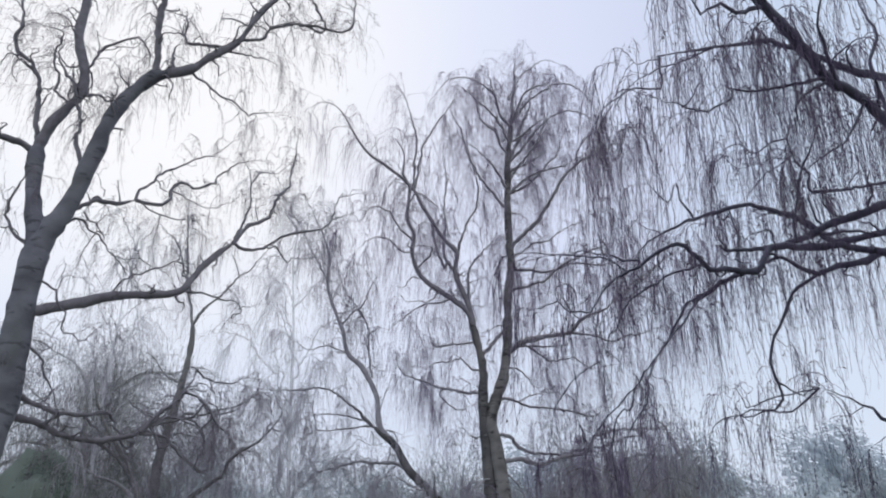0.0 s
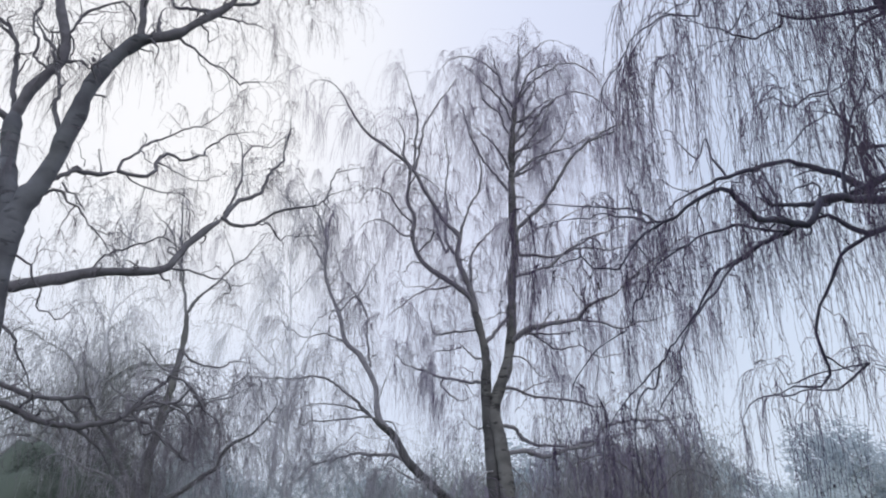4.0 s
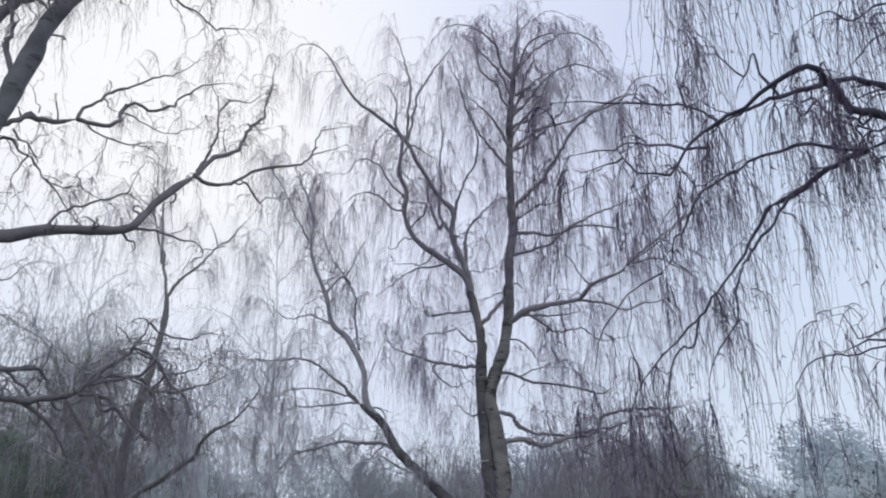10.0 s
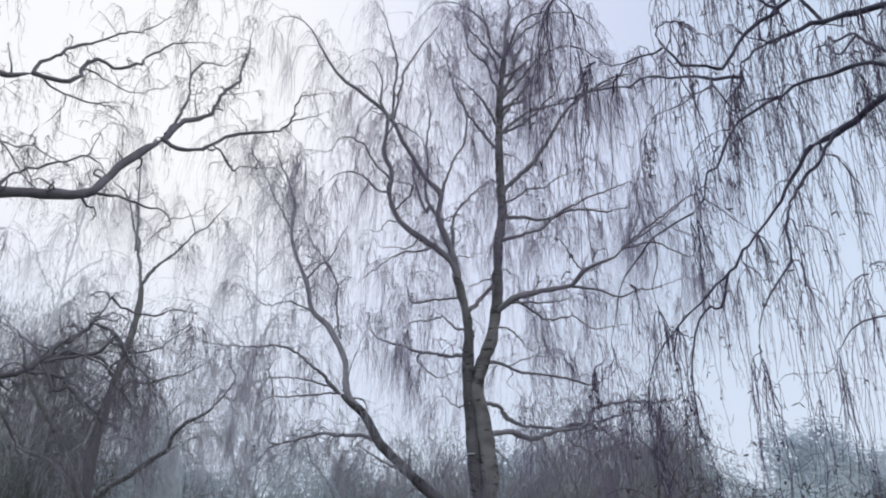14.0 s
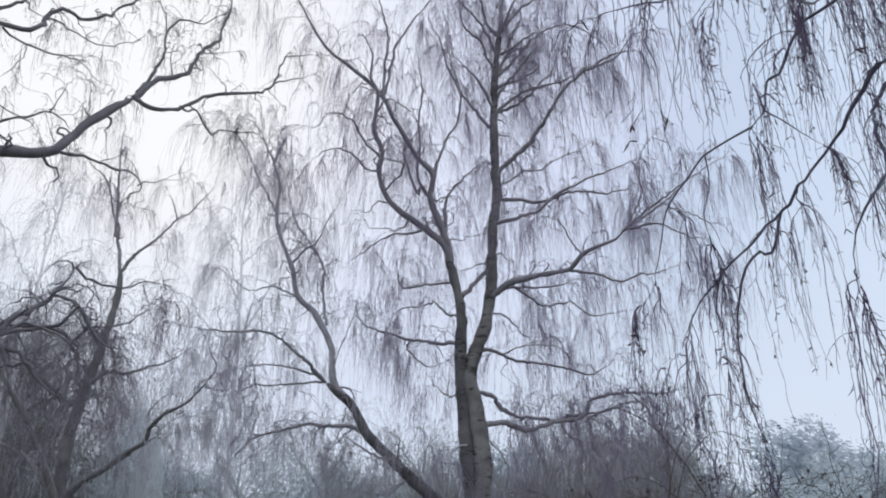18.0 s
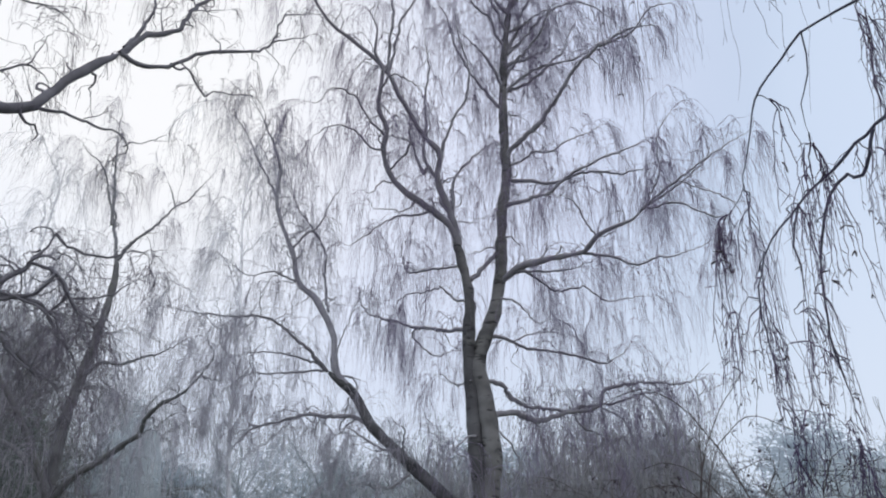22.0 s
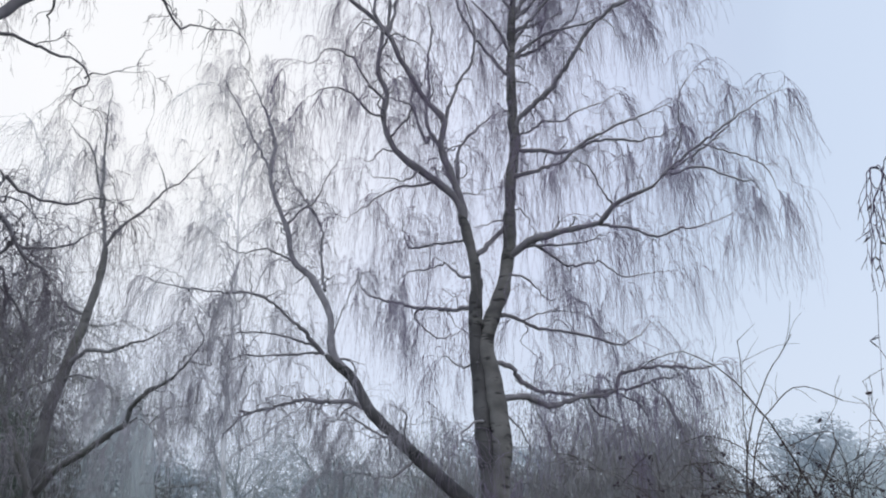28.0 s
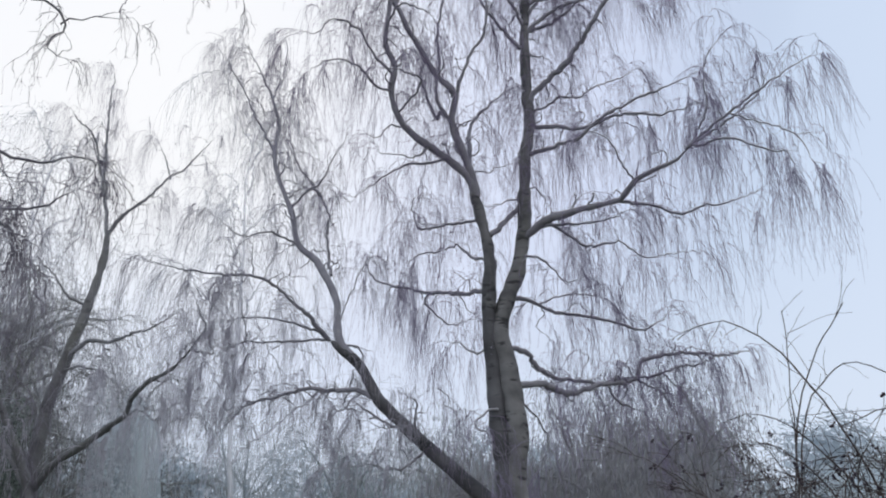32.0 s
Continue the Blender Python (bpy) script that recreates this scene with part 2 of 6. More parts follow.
def smooth_line(points, step, kink, rng):
    """A kinked, smooth line through control points (Catmull-Rom)."""
    p = np.asarray(points, float)
    q = np.vstack([2 * p[0] - p[1], p, 2 * p[-1] - p[-2]])
    out = []
    for a, b, c, d in zip(q[:-3], q[1:-2], q[2:-1], q[3:]):
        m = max(2, int(np.linalg.norm(c - b) / step))
        t = np.arange(m)[:, None] / m
        out.append(0.5 * (2 * b + (c - a) * t + (2 * a - 5 * b + 4 * c - d) * t ** 2 + (3 * b - a - 3 * c + d) * t ** 3))
    out.append(p[-1:])
    line = np.vstack(out)
    if len(line) > 4:
        line[1:-1] += rng.normal(0, kink * 0.7, (len(line) - 2, 3))
        m = max(3, len(line) // 5)
        bend = rng.normal(0, kink * 1.9, (m, 3))
        bend[0] = bend[-1] = 0
        at = np.linspace(0, m - 1, len(line))
        line += np.stack([np.interp(at, np.arange(m), bend[:, i]) for i in range(3)], axis=1)
    return line


def grow(start, way, length, n, jitter, pull, rng, lift=0.0):
    """Lines of n points from start along way; each step bends at random and downwards."""
    k = len(start)
    P = np.zeros((k, n, 3))
    P[:, 0] = start
    d = unit(way)
    step = (np.asarray(length) / (n - 1))[:, None]
    for i in range(1, n):
        d = d + rng.normal(0, jitter, (k, 3))
        d[:, 2] += lift if i < n * 0.35 else -pull
        d = unit(d)
        P[:, i] = P[:, i - 1] + d * step
    return P


def pick(P, count, lo, hi, rng, tight=0.0):
    """count points and directions along each of the lines P, in tufts where tight is given."""
    k, n, _ = P.shape
    u = rng.uniform(lo, hi, (k, count))
    if tight:
        u = np.clip(np.repeat(u[:, :(count + 3) // 4], 4, axis=1)[:, :count] + rng.normal(0, tight, (k, count)), lo, hi)
    u = u * (n - 1)
    i = np.minimum(u.astype(int), n - 2)
    f = (u - i)[..., None]
    rows = np.arange(k)[:, None]
    a, b = P[rows, i], P[rows, i + 1]
    return (a + (b - a) * f).reshape(-1, 3), unit(b - a).reshape(-1, 3)


def side_branches(line, d0, d1, style, rng, lo):
    """Crooked side branches of a limb, as lines and radii."""
    seg = np.linalg.norm(np.diff(line, axis=0), axis=1)
    s = np.r_[0, np.cumsum(seg)] / seg.sum()
    k = max(1, int(seg.sum() * (1 - lo) / style["zig_every"]))
    u = lo + (1 - lo) * (np.arange(k) + rng.uniform(0.1, 0.9, k)) / k
    start = np.stack([np.interp(u, s, line[:, i]) for i in range(3)], axis=1)
    ti = np.clip(np.searchsorted(s, u) - 1, 0, len(line) - 2)
    tang = unit(line[ti + 1] - line[ti])
    side = rng.normal(0, 1, (k, 3))
    side -= (side * tang).sum(1, keepdims=True) * tang
    way = 0.7 * tang + 0.8 * unit(side) + np.array([0, 0, style.get("rise", 0.1)])
    ln = style["zig"] * rng.uniform(0.4, 1.1, k)
    Z = grow(start, way, ln, 12, style.get("curl", 0.42), 0.03, rng, 0.05)
    r = np.clip(0.5 * (d0 + (d1 - d0) * u) * style.get("slim", 0.36), style["fat"] * 1.9, 0.014)
    return Z, r[:, None] * np.linspace(1.0, 0.35, 12)[None]


def hang(start, way, length, n, crinkle, pull, rng):
    """Pendulous lines: each leaves along way, bends over by its weight and then hangs plumb, crinkled from node to node."""
    k = len(start)
    P = np.zeros((k, n, 3))
    P[:, 0] = start
    d = unit(way)
    plumb = unit(rng.normal(0, 0.05, (k, 3)) + np.array([0.0, 0.0, -1.0]))
    step = (np.asarray(length) / (n - 1))[:, None]
    for i in range(1, n):
        d = unit(d * (1 - pull) + plumb * pull)
        P[:, i] = P[:, i - 1] + unit(d + rng.normal(0, crinkle, (k, 3))) * step * rng.uniform(0.7, 1.3, (k, 1))
    return P


def scatter(P, total, lo, hi, rng, clump=0.8):
    """total points and directions on the lines P, crowded on some lines and few on others."""
    k, n, _ = P.shape
    w = np.exp(rng.normal(0, clump, k))
    rows = rng.choice(k, total, p=w / w.sum())
    u = rng.uniform(lo, hi, total) * (n - 1)
    i = np.minimum(u.astype(int), n - 2)
    f = (u - i)[:, None]
    a, b = P[rows, i], P[rows, i + 1]
    return a + (b - a) * f, unit(b - a)


def spray(line, zig, style, rng, lo=0.2):
    """Arching branchlets, hanging twigs and side twigs along a limb and its side branches: groups for tube_data, and the twigs' tips."""
    seg = np.linalg.norm(np.diff(line, axis=0), axis=1)
    total = seg.sum()
    k = max(3, int(total * (1 - lo) / style["every"]))
    s = np.r_[0, np.cumsum(seg)] / total
    u = np.sort(lo + (1 - lo) * rng.uniform(0, 1, k) ** 0.8)
    u[-3:] = (0.96, 0.985, 0.999)
    start = np.stack([np.interp(u, s, line[:, i]) for i in range(3)], axis=1)
    ti = np.clip(np.searchsorted(s, u) - 1, 0, len(line) - 2)
    tang = unit(line[ti + 1] - line[ti])
    side = rng.normal(0, 1, (k, 3))
    side -= (side * tang).sum(1, keepdims=True) * tang
    way = 0.65 * tang + 0.7 * unit(side) + np.array([0, 0, style.get("rise", 0.1)])
    way[-3:] = tang[-3:] + rng.normal(0, 0.25, (3, 3))
    ln = style["branch"] * rng.uniform(0.4, 1.5, k) * (1 - 0.35 * u)
    if zig is not None:
        zp, zw = pick(zig, style["per_zig"], 0.2, 1.0, rng)
        start = np.concatenate([start, zp, zig[:, -1]])
        way = np.concatenate([way, 0.8 * zw + rng.normal(0, 0.45, zp.shape), zig[:, -1] - zig[:, -2]])
        ln = np.concatenate([ln, style["branch"] * rng.uniform(0.3, 1.1, len(zp) + len(zig))])
        k = len(start)
    nb, nt = style.get("nb", 8), style.get("nt", 7)
    fat, wave = style["fat"], style.get("wave", 0.2)
    B = hang(start, way, ln, nb, style["kink"] * 0.8, style["sag"], rng)
    groups = [(B, fat * 1.9 * np.linspace(1.0, 0.5, nb)[None] * rng.uniform(0.7, 1.4, (k, 1)), 4 if nb > 6 else 3)]
    p0, w0 = pick(B, style["fork"], 0.15, 0.9, rng)
    S = hang(p0, w0 * 0.7 + rng.normal(0, 0.5, p0.shape), style["branch"] * rng.uniform(0.25, 0.8, len(p0)), 6, style["kink"] * 0.8, style["sag"] * 1.3, rng)
    groups.append((S, fat * 1.35 * np.linspace(1.0, 0.6, 6)[None] * np.ones((len(p0), 1)), 3))
    tips = []
    for lines, count in ((B, style["twigs"]), (S, style["twigs"] * 0.5)):
        m = int(len(lines) * count)
        if not m:
            continue
        p1, w1 = scatter(lines, m, 0.1, 1.0, rng, style.get("clump", 0.8))
        long = style["twig"] * rng.uniform(0.22, 1.05, m) ** 1.3
        Tw = hang(p1, 0.8 * w1 + rng.normal(0, 0.3, p1.shape), long, nt, wave, style.get("pull", 0.5), rng)
        groups.append((Tw, fat * np.linspace(1.0, 0.55, nt)[None] * rng.uniform(0.6, 1.35, (m, 1)), 3))
        tips.append(Tw[:, -1])
        if style.get("side"):
            p2, w2 = pick(Tw, style["side"], 0.15, 0.98, rng)
            a = unit(w2 + rng.normal(0, 0.55, p2.shape)) * (style.get("spur", 0.09) * rng.uniform(0.3, 1.2, len(p2)))[:, None]
            groups.append((np.stack([p2, p2 + a], axis=1), fat * np.array([[0.8, 0.55]]) * np.ones((len(p2), 1)), 3))
            tips.append(p2 + a)
    return groups, np.concatenate(tips)


class Tree:
    def __init__(self, name, base, label, group, trunk_mat, limb_mat, twig_mat, style, seed, kink=0.012):
        self.root = tagged(new(name), label=label, category="tree", group=group)
        self.root.location = base
        self.mats, self.style, self.rng, self.kink = (trunk_mat, limb_mat, twig_mat), style, np.random.RandomState(seed), kink

    def stem(self, name, points, d0, d1, flare=0.0, mat=None, sides=12, step=0.1, rough=0.06, kink=0.5, tip=False):
        line = smooth_line(points, step, self.kink * kink, self.rng)
        s = np.r_[0, np.cumsum(np.linalg.norm(np.diff(line, axis=0), axis=1))]
        u = s / s[-1]
        r = 0.5 * (d0 + (d1 - d0) * u ** 0.85) * (1 + self.rng.normal(0, rough * 0.5, len(u)))
        r *= 1 + flare * np.exp(-s / 0.35)
        if tip:
            r *= 1 - 0.65 * np.clip((u - 0.72) / 0.28, 0, 1) ** 1.5
        r[-2:] *= (0.8, 0.35)
        v, f = tube_data([(line[None], r[None], sides)])
        lump = np.array([noise.noise(Vector(c) * 3.1) for c in v])
        centre = np.repeat(line, sides, axis=0)
        v = centre + (v - centre) * (1 + rough * 2.2 * lump)[:, None]
        ob = piece(name, v, f, mat or self.mats[0], self.root)
        return ob, line

    def limb(self, points, d0, d1, lo=0.2, bare=False, **change):
        big = d0 > 0.11
        mat = self.mats[0] if d0 > 0.14 else self.mats[1]
        ob, line = self.stem("limb", points, d0, d1, mat=mat, sides=10 if big else 7, step=0.09 if big else 0.055, kink=0.5 if big else 1.0, rough=0.13, tip=not bare and d1 < 0.05)
        if not bare:
            style = {**self.style, **change}
            Z, R = side_branches(line, d0, d1, style, self.rng, lo)
            v, f = tube_data([(Z, R, 5)])
            piece("crooked_spray", v, f, self.mats[1], ob, kind="stuff")
            groups, tips = spray(line, Z, style, self.rng, lo)
            v, f = tube_data(groups)
            piece("twig_spray", v, f, self.mats[2], ob, kind="stuff")
            share = self.style.get("catkin")
            if share:
                h = np.repeat(tips[self.rng.uniform(0, 1, len(tips)) < share], 2, axis=0)
                way = unit(self.rng.normal(0, 0.55, h.shape) - np.array([0, 0, 0.7])) * self.rng.uniform(0.6, 1.3, (len(h), 1))
                P = h[:, None, :] + way[:, None, :] * np.linspace(0, 0.022, 4)[None, :, None]
                v, f = tube_data([(P, np.array([0.0010, 0.0021, 0.0019, 0.0006])[None] * self.rng.uniform(0.7, 1.3, (len(h), 1)), 4)])
                piece("catkin_spray", v, f, CATKIN, ob, "small dark catkins in pairs", "stuff")
            return ob, tips
        return ob, None


# ---- ground ----
def build_ground():
    size, cells = 900.0, 120
    g = np.linspace(-1, 1, cells + 1)
    g = np.sign(g) * np.abs(g) ** 2.2 * size
    x, y = np.meshgrid(g, g, indexing="ij")
    z = np.array([[0.12 * noise.noise(Vector((a * 0.11, b * 0.11, 0.3))) for a, b in zip(ra, rb)] for ra, rb in zip(x, y)]) - 0.06
    v = np.stack([x, y + 10, z], axis=-1).reshape(-1, 3)
    i = np.arange(cells)[:, None] * (cells + 1) + np.arange(cells)[None, :]
    f = np.stack([i, i + cells + 1, i + cells + 2, i + 1], axis=-1).reshape(-1, 4)
    me = mesh_from("ground", v, f)
    me.materials.append(GROUND)
    tagged(new("ground", me), label="rough winter grass with leaf litter under the trees", category="ground", kind="structure")


build_ground()

# ---- the trees ----
STYLE_A = dict(every=0.28, zig_every=0.12, zig=0.58, per_zig=1, branch=0.38, fork=1, twigs=3, twig=0.62, kink=0.34, sag=0.11, wave=0.20, fat=0.0015, side=2, rise=0.15, curl=0.48, slim=0.42, spur=0.07, clump=0.9)
STYLE_B = dict(every=0.30, zig_every=0.22, zig=0.6, per_zig=1, branch=0.50, fork=1, twigs=7, twig=1.2, kink=0.28, sag=0.17, wave=0.15, fat=0.0017, side=2, rise=0.15, curl=0.42, slim=0.32, spur=0.08, clump=0.8, nt=6)
STYLE_C = dict(every=0.34, zig_every=0.19, zig=0.6, per_zig=1, branch=0.46, fork=1, twigs=5, twig=1.05, kink=0.28, sag=0.16, wave=0.16, fat=0.0019, side=2, rise=0.15, curl=0.44, slim=0.42, spur=0.09, clump=0.9)
STYLE_F = dict(every=0.26, zig_every=0.42, zig=0.8, per_zig=2, branch=0.55, fork=1, twigs=5.5, twig=1.4, kink=0.28, sag=0.15, wave=0.15, fat=0.0023, side=2, spur=0.12, clump=1.0)
STYLE_D = dict(every=0.20, zig_every=0.22, zig=0.36, per_zig=1, branch=0.22, fork=1, twigs=3.2, twig=0.9, kink=0.24, sag=0.20, wave=0.12, fat=0.0013, side=4, spur=0.038, catkin=0.06, nb=9, nt=12, clump=0.7, pull=0.45)
STYLE_G = dict(every=0.34, zig_every=1.0, zig=0.9, per_zig=1, branch=0.9, fork=1, twigs=4.5, twig=2.2, kink=0.22, sag=0.16, wave=0.10, fat=0.0036, side=1, spur=0.22, clump=1.2, nb=6, nt=5)

weeping_birch_a = Tree("weeping_birch", (-4.32, 7.9, 0), "tall forked silver birch with pale bark and heavy crooked limbs", "weeping birches", BARK_GREY, LIMB_DARK, TWIG_DARK, STYLE_A, 11)
weeping_birch_a.stem("trunk", [(0.00, 0.00, -0.05), (0.01, 0.00, 1.99), (0.00, 0.03, 2.72), (-0.00, 0.05, 3.36), (0.04, 0.06, 3.70), (0.02, 0.07, 4.16), (0.01, 0.08, 4.71), (0.03, 0.09, 5.10), (0.03, 0.10, 5.26)], 0.39, 0.27, 0.35)
weeping_birch_a.limb([(0.01, 0.08, 4.72), (0.00, 0.11, 5.17), (-0.13, 0.20, 5.55), (-0.29, 0.33, 6.04), (-0.38, 0.43, 6.42), (-0.44, 0.50, 6.73)], 0.215, 0.165, bare=True)
weeping_birch_a.limb([(-0.42, 0.48, 6.63), (-0.35, 0.51, 6.99), (-0.20, 0.54, 7.27), (-0.10, 0.57, 7.47), (-0.11, 0.59, 7.76), (-0.25, 0.62, 8.13), (-0.33, 0.64, 8.41), (-0.31, 0.67, 8.70), (-0.32, 0.69, 8.99), (-0.45, 0.72, 9.40), (-0.44, 0.76, 9.92), (-0.61, 0.80, 10.59)], 0.138, 0.092, 0.15, zig_every=0.14)
weeping_birch_a.limb([(-0.44, 0.50, 6.73), (-0.54, 0.46, 7.25), (-0.62, 0.42, 7.64), (-0.74, 0.40, 7.85), (-0.90, 0.39, 7.99), (-0.96, 0.37, 8.15), (-0.91, 0.36, 8.31), (-0.96, 0.33, 8.68), (-1.08, 0.30, 9.02)], 0.070, 0.036, 0.15, zig_every=0.14)
weeping_birch_a.limb([(-0.41, 0.46, 6.55), (-0.61, 0.32, 6.68), (-0.74, 0.22, 6.69), (-0.92, 0.08, 6.63), (-1.15, -0.12, 6.71), (-1.35, -0.30, 6.67)], 0.085, 0.042, 0.15, zig_every=0.14)
weeping_birch_a.limb([(0.01, 0.08, 4.66), (0.07, 0.10, 5.17), (0.22, 0.13, 5.60), (0.29, 0.15, 5.84), (0.35, 0.18, 6.13), (0.43, 0.20, 6.46), (0.47, 0.22, 6.77), (0.55, 0.25, 7.07), (0.71, 0.27, 7.32), (0.88, 0.29, 7.50), (1.05, 0.30, 7.55)], 0.250, 0.146, 0.65)
weeping_birch_a.limb([(0.86, 0.28, 7.48), (0.89, 0.26, 7.76), (0.87, 0.23, 8.08), (0.87, 0.20, 8.40), (0.90, 0.17, 8.73), (0.82, 0.14, 9.15), (0.83, 0.10, 9.67)], 0.094, 0.052, 0.15, zig_every=0.14)
weeping_birch_a.limb([(1.02, 0.30, 7.54), (1.16, 0.36, 7.61), (1.30, 0.42, 7.73), (1.46, 0.50, 7.96), (1.62, 0.57, 8.14), (1.75, 0.63, 8.33), (1.82, 0.69, 8.58), (1.86, 0.75, 8.74), (1.99, 0.82, 8.99), (2.20, 0.91, 9.30), (2.43, 1.00, 9.55)], 0.125, 0.047, 0.15, zig_every=0.14)
weeping_birch_a.limb([(1.72, 0.62, 8.29), (1.97, 0.73, 8.40), (2.06, 0.79, 8.57), (2.25, 0.87, 8.68), (2.49, 0.97, 8.81), (2.77, 1.08, 8.83), (2.92, 1.14, 8.83), (3.06, 1.21, 8.95), (3.07, 1.31, 9.37), (3.01, 1.40, 9.81)], 0.049, 0.018, 0.15, zig_every=0.14)
weeping_birch_a.limb([(1.60, 0.56, 8.12), (1.25, 0.57, 8.18), (1.09, 0.58, 8.24), (1.09, 0.59, 8.52), (1.02, 0.59, 8.64), (0.85, 0.60, 8.71)], 0.054, 0.023, 0.15, zig_every=0.14)
weeping_birch_a.limb([(1.56, 0.54, 8.08), (1.83, 0.82, 8.20), (2.05, 1.05, 8.29), (2.11, 1.20, 8.32)], 0.032, 0.011)
weeping_birch_a.limb([(1.23, 0.39, 7.67), (1.43, 0.53, 7.59), (1.54, 0.64, 7.54), (1.75, 0.81, 7.49), (1.86, 0.94, 7.37), (1.95, 1.04, 7.48), (2.18, 1.20, 7.57)], 0.037, 0.011)
weeping_birch_a.limb([(2.43, 1.00, 9.55), (2.73, 1.09, 8.83), (2.26, 1.28, 9.12), (1.92, 1.41, 9.19), (1.69, 1.50, 9.34)], 0.036, 0.012)
weeping_birch_a.limb([(1.08, 0.32, 7.57), (1.01, 0.43, 7.96), (1.09, 0.50, 8.14)], 0.052, 0.022)
weeping_birch_a.limb([(0.36, 0.18, 6.16), (0.22, 0.17, 6.34), (0.14, 0.16, 6.56), (0.14, 0.15, 6.81), (0.10, 0.14, 7.04), (0.05, 0.13, 7.27), (-0.06, 0.12, 7.42), (-0.20, 0.11, 7.65), (-0.19, 0.10, 7.81)], 0.054, 0.027)
weeping_birch_a.limb([(-0.19, 0.55, 7.29), (-0.42, 0.54, 7.47), (-0.40, 0.53, 7.59), (-0.50, 0.52, 7.96), (-0.46, 0.51, 8.30), (-0.77, 0.50, 8.47)], 0.038, 0.018, 0.15, zig_every=0.14)
weeping_birch_a.limb([(-0.13, 0.56, 7.40), (0.12, 0.60, 7.43), (0.22, 0.63, 7.35), (0.30, 0.66, 7.56), (0.19, 0.70, 7.84)], 0.038, 0.011)
weeping_birch_a.limb([(-0.11, 0.58, 7.66), (0.01, 0.65, 8.15), (0.22, 0.69, 8.31), (0.41, 0.73, 8.38), (0.56, 0.77, 8.15), (0.60, 0.80, 7.91)], 0.044, 0.017, 0.15, zig_every=0.14)
weeping_birch_a.limb([(0.01, 0.08, 4.44), (0.25, 0.22, 4.55), (0.48, 0.45, 4.71), (0.72, 0.60, 4.82), (1.01, 0.75, 4.88), (1.20, 0.85, 4.93), (1.34, 0.95, 5.03), (1.39, 1.00, 5.17), (1.47, 1.06, 5.34), (1.56, 1.12, 5.49), (1.67, 1.18, 5.62), (1.77, 1.25, 5.75)], 0.121, 0.062, 0.25, zig=0.36, zig_every=0.2, branch=0.2, twig=0.4, twigs=2)
weeping_birch_a.limb([(1.77, 1.25, 5.75), (1.83, 1.30, 5.88), (1.91, 1.37, 6.04), (2.01, 1.45, 6.13), (2.11, 1.52, 6.19), (2.13, 1.59, 6.36), (2.16, 1.66, 6.55), (2.24, 1.74, 6.72), (2.30, 1.81, 6.86), (2.29, 1.88, 7.01), (2.30, 1.96, 7.25), (2.28, 2.03, 7.53), (2.29, 2.10, 7.85)], 0.058, 0.014, 0.2, zig=0.36, zig_every=0.2, branch=0.2, twig=0.4, twigs=2)
weeping_birch_a.limb([(1.78, 1.28, 5.83), (1.81, 1.35, 6.01), (1.83, 1.43, 6.23), (1.87, 1.50, 6.41), (1.84, 1.58, 6.69), (1.88, 1.65, 6.89), (1.95, 1.73, 7.00), (2.11, 1.80, 7.01), (2.22, 1.88, 7.18), (2.32, 1.95, 7.31)], 0.036, 0.010, 0.2, zig=0.36, zig_every=0.2, branch=0.2, twig=0.4, twigs=2)
weeping_birch_a.limb([(1.84, 1.58, 6.69), (1.78, 1.60, 6.98), (1.64, 1.66, 7.22)], 0.017, 0.006, 0.2, zig=0.36, zig_every=0.2, branch=0.2, twig=0.4, twigs=2)
weeping_birch_a.limb([(2.01, 1.45, 6.13), (1.97, 1.50, 6.29), (1.96, 1.50, 6.45), (1.97, 1.52, 6.65)], 0.014, 0.005, 0.2, zig=0.36, zig_every=0.2, branch=0.2, twig=0.4, twigs=2)
weeping_birch_a.limb([(2.16, 1.66, 6.55), (2.25, 1.75, 6.62), (2.36, 1.80, 6.66), (2.46, 1.85, 6.74)], 0.012, 0.004, 0.2, zig=0.36, zig_every=0.2, branch=0.2, twig=0.4, twigs=2)
weeping_birch_a.limb([(1.77, 1.25, 5.75), (1.87, 1.28, 5.73), (1.95, 1.34, 5.74), (2.13, 1.41, 5.79), (2.27, 1.48, 5.91), (2.45, 1.54, 6.01), (2.64, 1.61, 6.07), (2.79, 1.67, 6.14), (2.87, 1.74, 6.29), (2.89, 1.80, 6.49), (2.98, 1.87, 6.68), (3.15, 1.94, 6.78), (3.27, 2.00, 6.84)], 0.046, 0.012, 0.2, zig=0.36, zig_every=0.2, branch=0.2, twig=0.4, twigs=2)
weeping_birch_a.limb([(2.87, 1.74, 6.29), (3.02, 1.80, 6.40), (3.22, 1.90, 6.53)], 0.018, 0.006, 0.2, zig=0.36, zig_every=0.2, branch=0.2, twig=0.4, twigs=2)
weeping_birch_a.limb([(2.13, 1.41, 5.79), (2.18, 1.50, 5.80), (2.23, 1.57, 5.85), (2.29, 1.65, 5.80), (2.36, 1.72, 5.71), (2.42, 1.80, 5.79), (2.56, 1.88, 5.82), (2.69, 1.95, 5.86), (2.80, 2.03, 5.82), (2.82, 2.10, 5.72)], 0.024, 0.007, 0.2, zig=0.36, zig_every=0.2, branch=0.2, twig=0.4, twigs=2)
